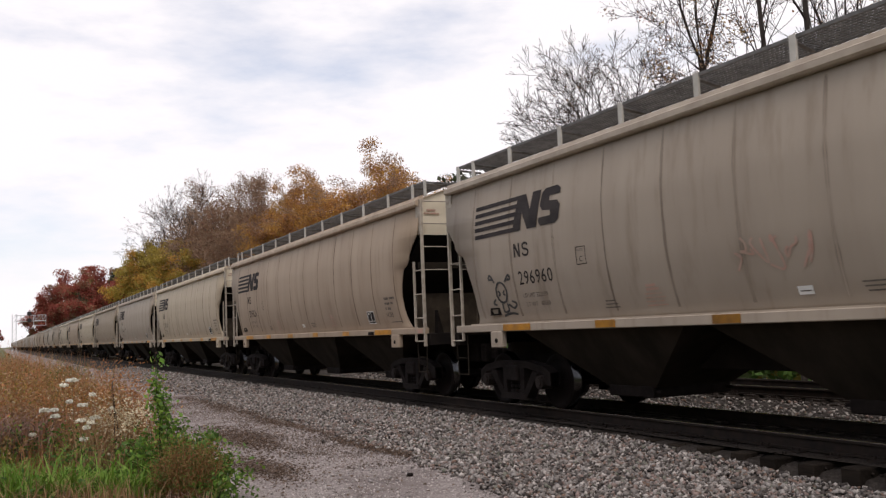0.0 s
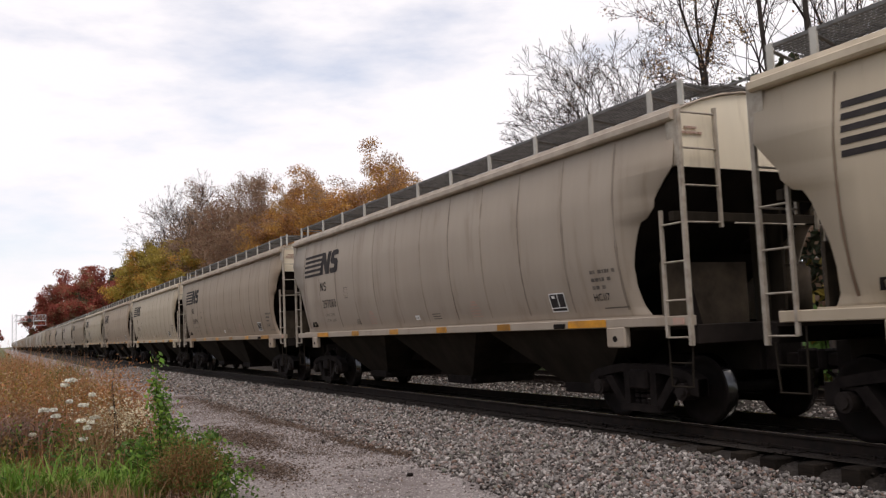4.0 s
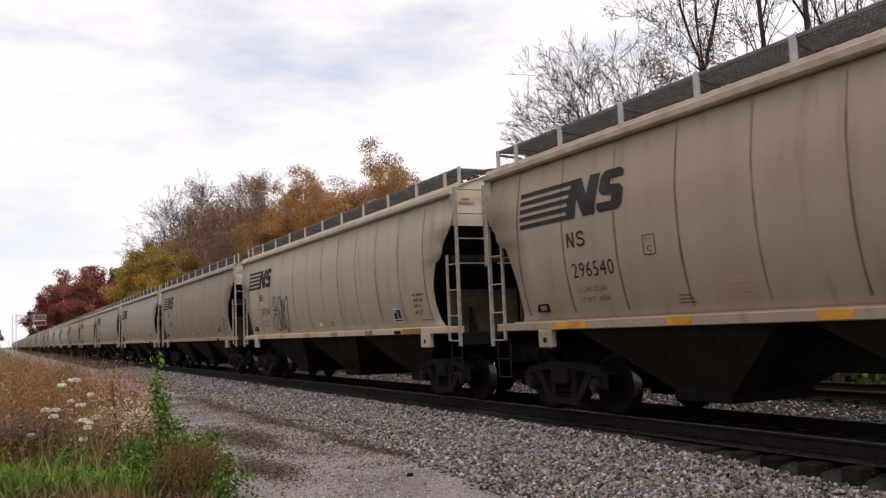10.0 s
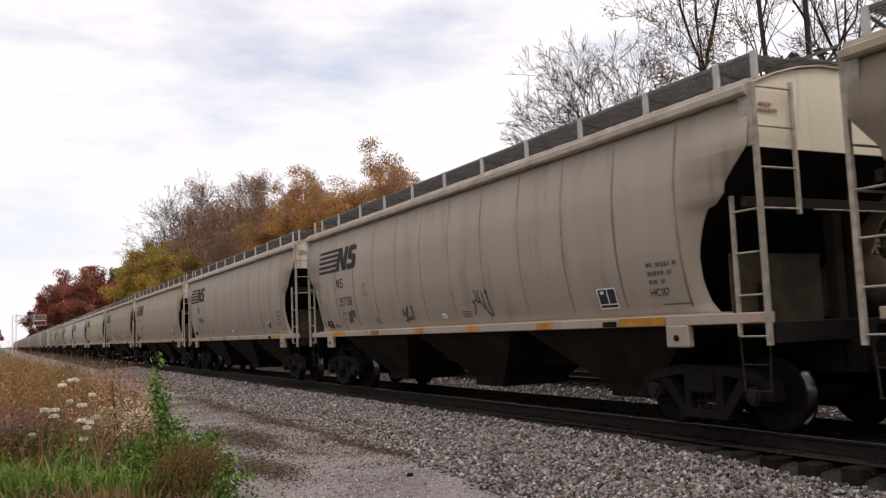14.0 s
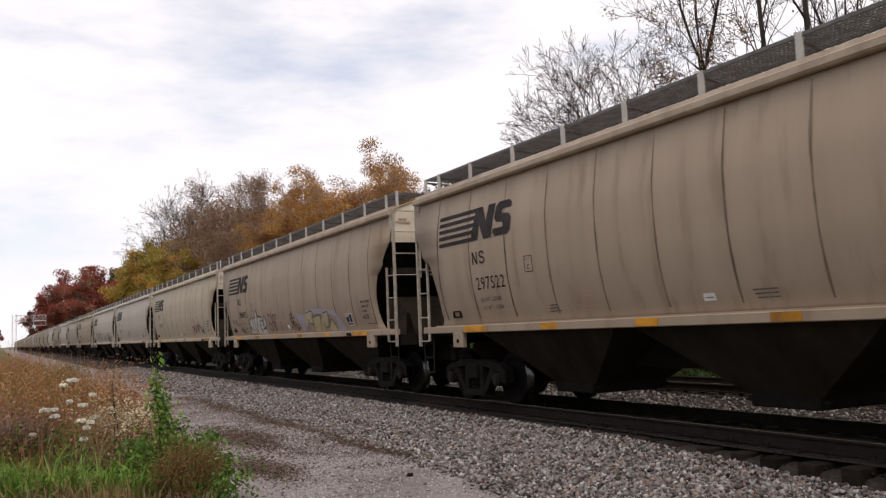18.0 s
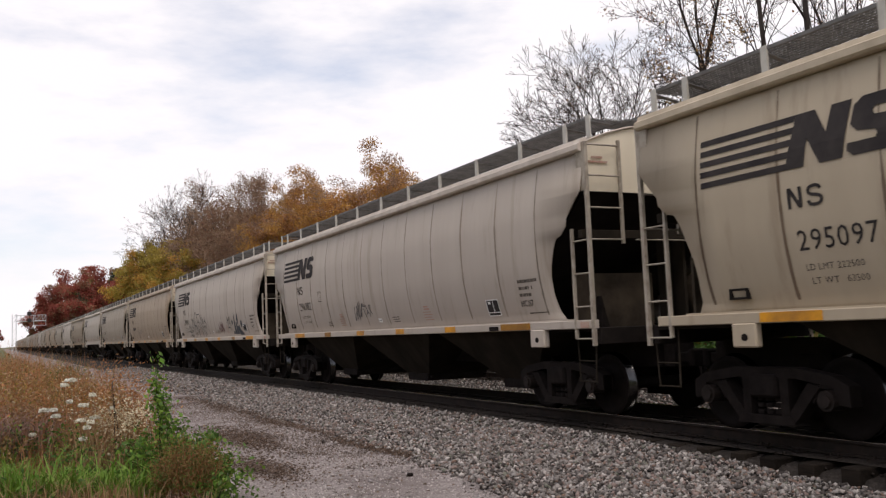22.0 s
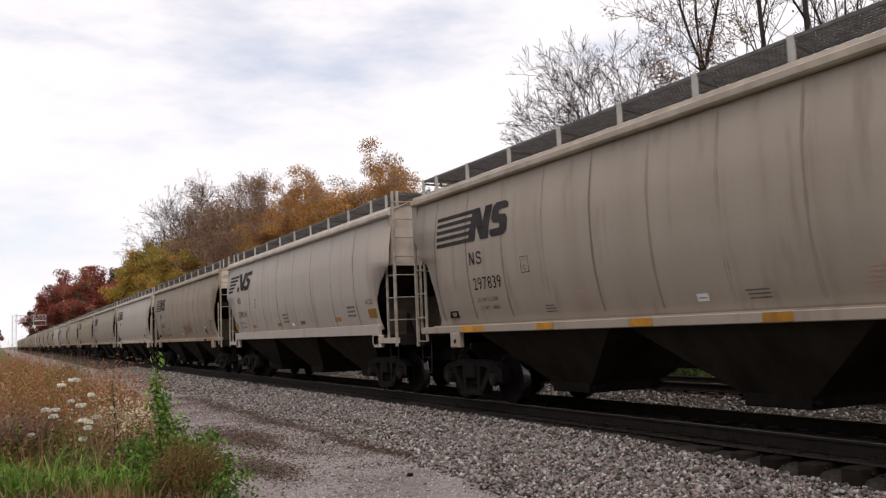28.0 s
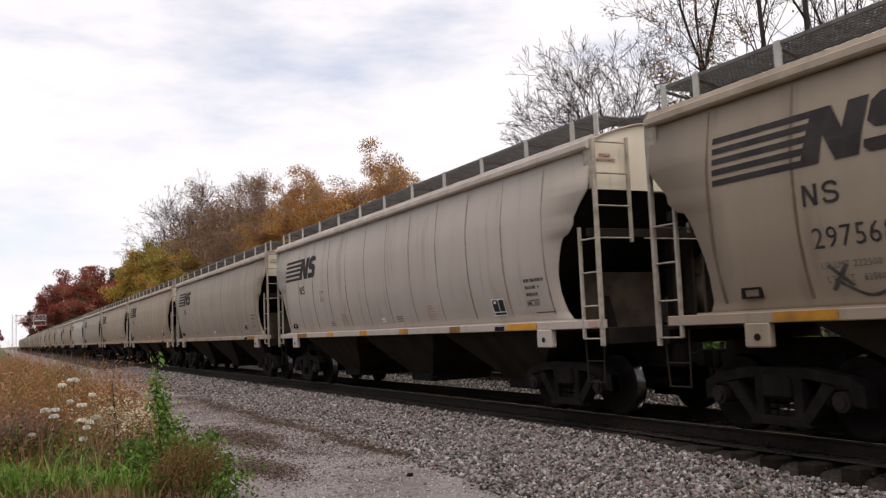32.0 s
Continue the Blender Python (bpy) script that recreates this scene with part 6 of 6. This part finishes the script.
BUSHES = [bush("broad_leaf_weed", rw, (0.28, 9.30), 0.36, 0.30, 420, 0.032, ("l_grass", "l_green"), 14, "low broad-leaved green weed in the grass"),
          bush("broad_leaf_weed", rw, (0.78, 9.59), 0.34, 0.32, 420, 0.034, ("l_grass", "l_green"), 14, "low broad-leaved green weed in the grass"),
          bush("broad_leaf_weed", rw, (1.09, 9.45), 0.30, 0.30, 300, 0.030, ("l_green", "l_grass"), 12, "low broad-leaved green weed in the grass"),
          bush("dead_weed", rw, (1.09, 10.25), 0.10, 1.50, 70, 0.018, ("l_weed", "l_rust"), 3, "tall dry brown weed stalk", 4),
          bush("dead_weed", rw, (1.28, 11.09), 0.24, 1.2, 2600, 0.012, ("l_weed", "l_rust"), 28, "tall feathery rust-brown weed", 3),
          bush("sapling", rw, (1.50, 9.62), 0.10, 1.95, 460, 0.032, ("l_green", "l_grass"), 4, "slim green leafy sapling", 3, 0.05),
          bush("green_shrub", rw, (1.53, 9.75), 0.36, 0.86, 2200, 0.030, ("l_green", "l_grass", "l_green"), 16, "green leafy shrub leaning over the gravel", 2),
          bush("green_shrub", rw, (1.57, 9.60), 0.34, 0.72, 2200, 0.030, ("l_green", "l_grass", "l_green"), 14, "green leafy shrub leaning over the gravel", 1, 0.06, (0.22, 0.0)),
          bush("green_shrub", rw, (1.84, 9.36), 0.32, 0.52, 1900, 0.030, ("l_green", "l_grass"), 12, "low green leafy shrub by the gravel", 1, 0.06, (0.25, 0.1)),
          bush("green_shrub", rw, (1.88, 9.06), 0.28, 0.40, 700, 0.03, ("l_green", "l_grass"), 10, "low green leafy shrub by the gravel"),
          bush("green_shrub", rw, (2.02, 9.19), 0.20, 0.18, 160, 0.03, ("l_green", "l_grass"), 8, "small green sprig at the gravel edge"),
          bush("brown_bush", rw, (1.68, 9.14), 0.36, 0.68, 13000, 0.010, ("l_weed", "l_rust", "l_weed", "l_green"), 80, "dense rust-brown feathery bush", 2)]


for k in range(18):
    yy = 11.7 + 7 * (k / 18) ** 1.2
    xx = rw.uniform(-1.5, 1.6)
    two = (("l_weed", "l_rust"), ("l_olive", "l_weed"), ("l_dry", "l_rust"), ("l_rust", "l_fallen"))[k % 4]
    BUSHES.append(bush("dead_weed", rw, (xx, yy), rw.uniform(0.22, 0.45), rw.uniform(0.7, 1.15), 1800, 0.014, two, 34, "feathery dead weed gone to seed", 2))


def flower(rng, x, y, z, size):
    """A wild carrot: a thin stem, a flat white head of small clusters."""
    g = ground_z(x, y)
    fl = new("wild_carrot")
    fl.matrix_basis = pose(x, y, g)
    h = z - g
    v, f = tubes([((0, 0, -0.02), (0.02, 0.0, h * 0.5), 0.0035, 0.003), ((0.02, 0, h * 0.5), (0, 0, h), 0.003, 0.0025)], 5)
    child("stem", np_mesh(v, f, M["l_weed"]), fl)
    a = rng.uniform(0, 6.283, 110)
    r = size * np.sqrt(rng.random(110))
    pts = np.stack((r * np.cos(a), r * np.sin(a), h + 0.25 * size * (1 - (r / size) ** 2) + rng.uniform(-0.01, 0.01, 110)), -1)
    v, f = cards(rng, pts, rng.uniform(0.012, 0.022, 110), 0.8)
    child("flower_head", np_mesh(v, f, M["l_white"]), fl, None, "flat white lacy flower head")
    return tagged(fl, "wild carrot with a flat white flower head", "wildflower", "white wildflowers on the bank")


FLOWERS = [flower(rw, x, y, z, s) for x, y, z, s in ((0.73, 10.9, 0.98, 0.065), (0.64, 10.9, 0.93, 0.04), (0.52, 10.6, 0.68, 0.05), (0.53, 10.5, 0.62, 0.045), (0.44, 10.7, 0.68, 0.04), (0.81, 10.6, 0.71, 0.05), (0.79, 10.4, 0.56, 0.05),
                                                   (0.86, 10.3, 0.54, 0.04), (0.94, 10.4, 0.58, 0.05), (0.30, 10.4, 0.45, 0.03), (0.71, 10.8, 0.75, 0.03), (0.92, 10.8, 0.81, 0.035), (0.84, 10.2, 0.50, 0.04), (0.78, 10.1, 0.39, 0.035), (1.12, 10.5, 0.66, 0.03))]

# fallen leaves and damp litter on the gravel


n = 15000
t = rw.random(n)
along = 11.5 + 17 * rw.random(n) ** 1.2
fy = np.where(t < 0.52, along, np.where(t < 0.75, 15.2 + rw.normal(0, 1.1, n), np.where(t < 0.9, 11.6 + rw.normal(0, 0.7, n), rw.uniform(6, 20, n))))
fx = np.where(t < 0.52, 5.2 + 0.10 * np.sin(along * 1.3) + rw.normal(0, 0.13, n) * np.interp(along, [11, 28], [0.7, 2.2]), np.where(t < 0.75, 3.75 + rw.normal(0, 0.28, n), np.where(t < 0.9, 3.1 + rw.normal(0, 0.22, n), rw.uniform(2.4, 6.6, n))))
v, f = cards(rw, np.stack((fx, fy, ground_many(fx, fy) + 0.015), -1), rw.uniform(0.012, 0.034, n), 0.7)
v[:, 2] = np.repeat(ground_many(fx, fy) + 0.022, 4) + rw.uniform(0, 0.025, len(v))
tagged(new("fallen_leaves", np_mesh(v, f, M["l_fallen"])), "brown fallen leaves strewn over the gravel", "leaf litter", kind="stuff")
n = 11000
fx, fy = rw.normal(4.55, 0.5, n), 11.0 + 15 * rw.random(n)
stones("grit", np.stack((fx, fy, ground_many(fx, fy) + 0.003), -1), rw.uniform(0.006, 0.020, n), 14, M["clod"], "brown clods in the gravel path")
for px_, py_ in ((0.25, 10.05), (0.62, 9.7), (0.45, 9.85), (1.0, 9.45), (0.8, 9.55), (1.22, 9.2), (1.6, 9.0)):
    v, f = cards(rw, rw.normal(0, 0.06, (9, 3)) * np.array([1, 1, 0.3]), rw.uniform(0.03, 0.055, 9), 0.7)
    lf = new("dead_leaves", np_mesh(v, f, M["l_orange"]))
    lf.matrix_basis = pose(px_, py_, ground_z(px_, py_) + 0.04)
    tagged(lf, "few curled orange dead leaves on the grass", "leaf litter", kind="stuff")

# ---- the signal down the line ----
M["signal"] = mat("silver signal paint", (0.62, 0.62, 0.62), (0.5, 0.5, 0.5), 3, 0.5)
sig = tagged(new("signal_bridge"), "silver cantilever signal bridge reaching over the near track", "railway signal")
sig.matrix_basis = pose(2.66, 210.5, ground_z(2.9, 210)) @ Matrix.Scale(0.86, 4)
bm = bmesh.new()
for dx in (-0.45, 0.45):
    for dy in (-0.45, 0.45):
        rod(bm, (dx, dy, 0), (dx, dy, 10.2), 0.07, n=4)
for k in range(9):
    z = k * 1.1
    for a, b in (((-0.45, -0.45), (0.45, -0.45)), ((-0.45, 0.45), (0.45, 0.45)), ((-0.45, -0.45), (-0.45, 0.45)), ((0.45, -0.45), (0.45, 0.45))):
        rod(bm, (*a, z), (*b, z + 1.1), 0.035, n=4)
part("mast", bm, M["signal"], sig)
bm = bmesh.new()
for z in (8.3, 9.8):
    for dy in (-0.45, 0.45):
        rod(bm, (0, dy, z), (7.2, dy, z), 0.05, n=4)
for k in range(9):
    rod(bm, (k * 0.8, -0.45, 8.3), (k * 0.8 + 0.8, -0.45, 9.8), 0.035, n=4)
    rod(bm, (k * 0.8 + 0.8, -0.45, 8.3), (k * 0.8 + 0.8, -0.45, 9.8), 0.035, n=4)
part("arm", bm, M["signal"], sig)
bm = bmesh.new()
for dx in (4.4, 7.2):
    rod(bm, (dx, -0.5, 7.2), (dx, -0.5, 9.8), 0.06, n=4)
for z in (7.2, 8.4):
    rod(bm, (4.4, -0.5, z), (7.2, -0.5, z), 0.05, n=4)
part("platform_railing", bm, M["signal"], sig)
for z in (8.5, 10.2):
    bm = rod(bmesh.new(), (3.4, -0.7, z), (3.4, -0.55, z), 0.55, n=16)
    part("signal_head", bm, M["black"], sig, "round black signal target")

# ---- what moves ----


def run_at(t):
    """Metres run by the train at t: smooth through the table."""
    ts = [a for a, _ in RUN]
    k = max(0, min(len(RUN) - 2, sum(1 for a in ts if a <= t) - 1))
    (t0, s0), (t1, s1) = RUN[k], RUN[k + 1]
    return s0 + (s1 - s0) * (t - t0) / (t1 - t0)


def motions():
    for car in TRAIN:
        walk(car, [(t, pose(XT, car["start"] - s, 0)) for t, s in RUN])
    # the wheels roll: all front axles turn alike, and all rear ones
    steps = [k / 30 for k in range(0, 961)]
    done = {}
    for car in TRAIN:
        for tr in [o for o in car.children if o.name.startswith("truck")]:
            for ws in [o for o in tr.children if o.name.startswith("wheelset")]:
                key = round(ws.location.y, 2)
                if key not in done:
                    walk(ws, [(t, pose(0, ws.location.y, 0.457, math.degrees(run_at(t) / 0.457))) for t in steps])
                    done[key] = ws.animation_data
                else:
                    ws.rotation_mode = "QUATERNION"
                    ws.animation_data_create()
                    ws.animation_data.action = done[key].action
                    ws.animation_data.action_slot = done[key].action_slot
    # plants nod in the wind
    for k, plant in enumerate(FLOWERS + BUSHES[:1]):
        rest = plant.matrix_basis.copy()
        rows = []
        for i in range(33):
            a = 1.3 * math.sin(i * 1.9 + k) + 0.8 * math.sin(i * 0.77 + 2 * k)
            b = 1.1 * math.sin(i * 1.4 + 3 * k)
            rows.append((i, rest @ pose(0, 0, 0, a, b, 0)))
        walk(plant, rows)


motions()
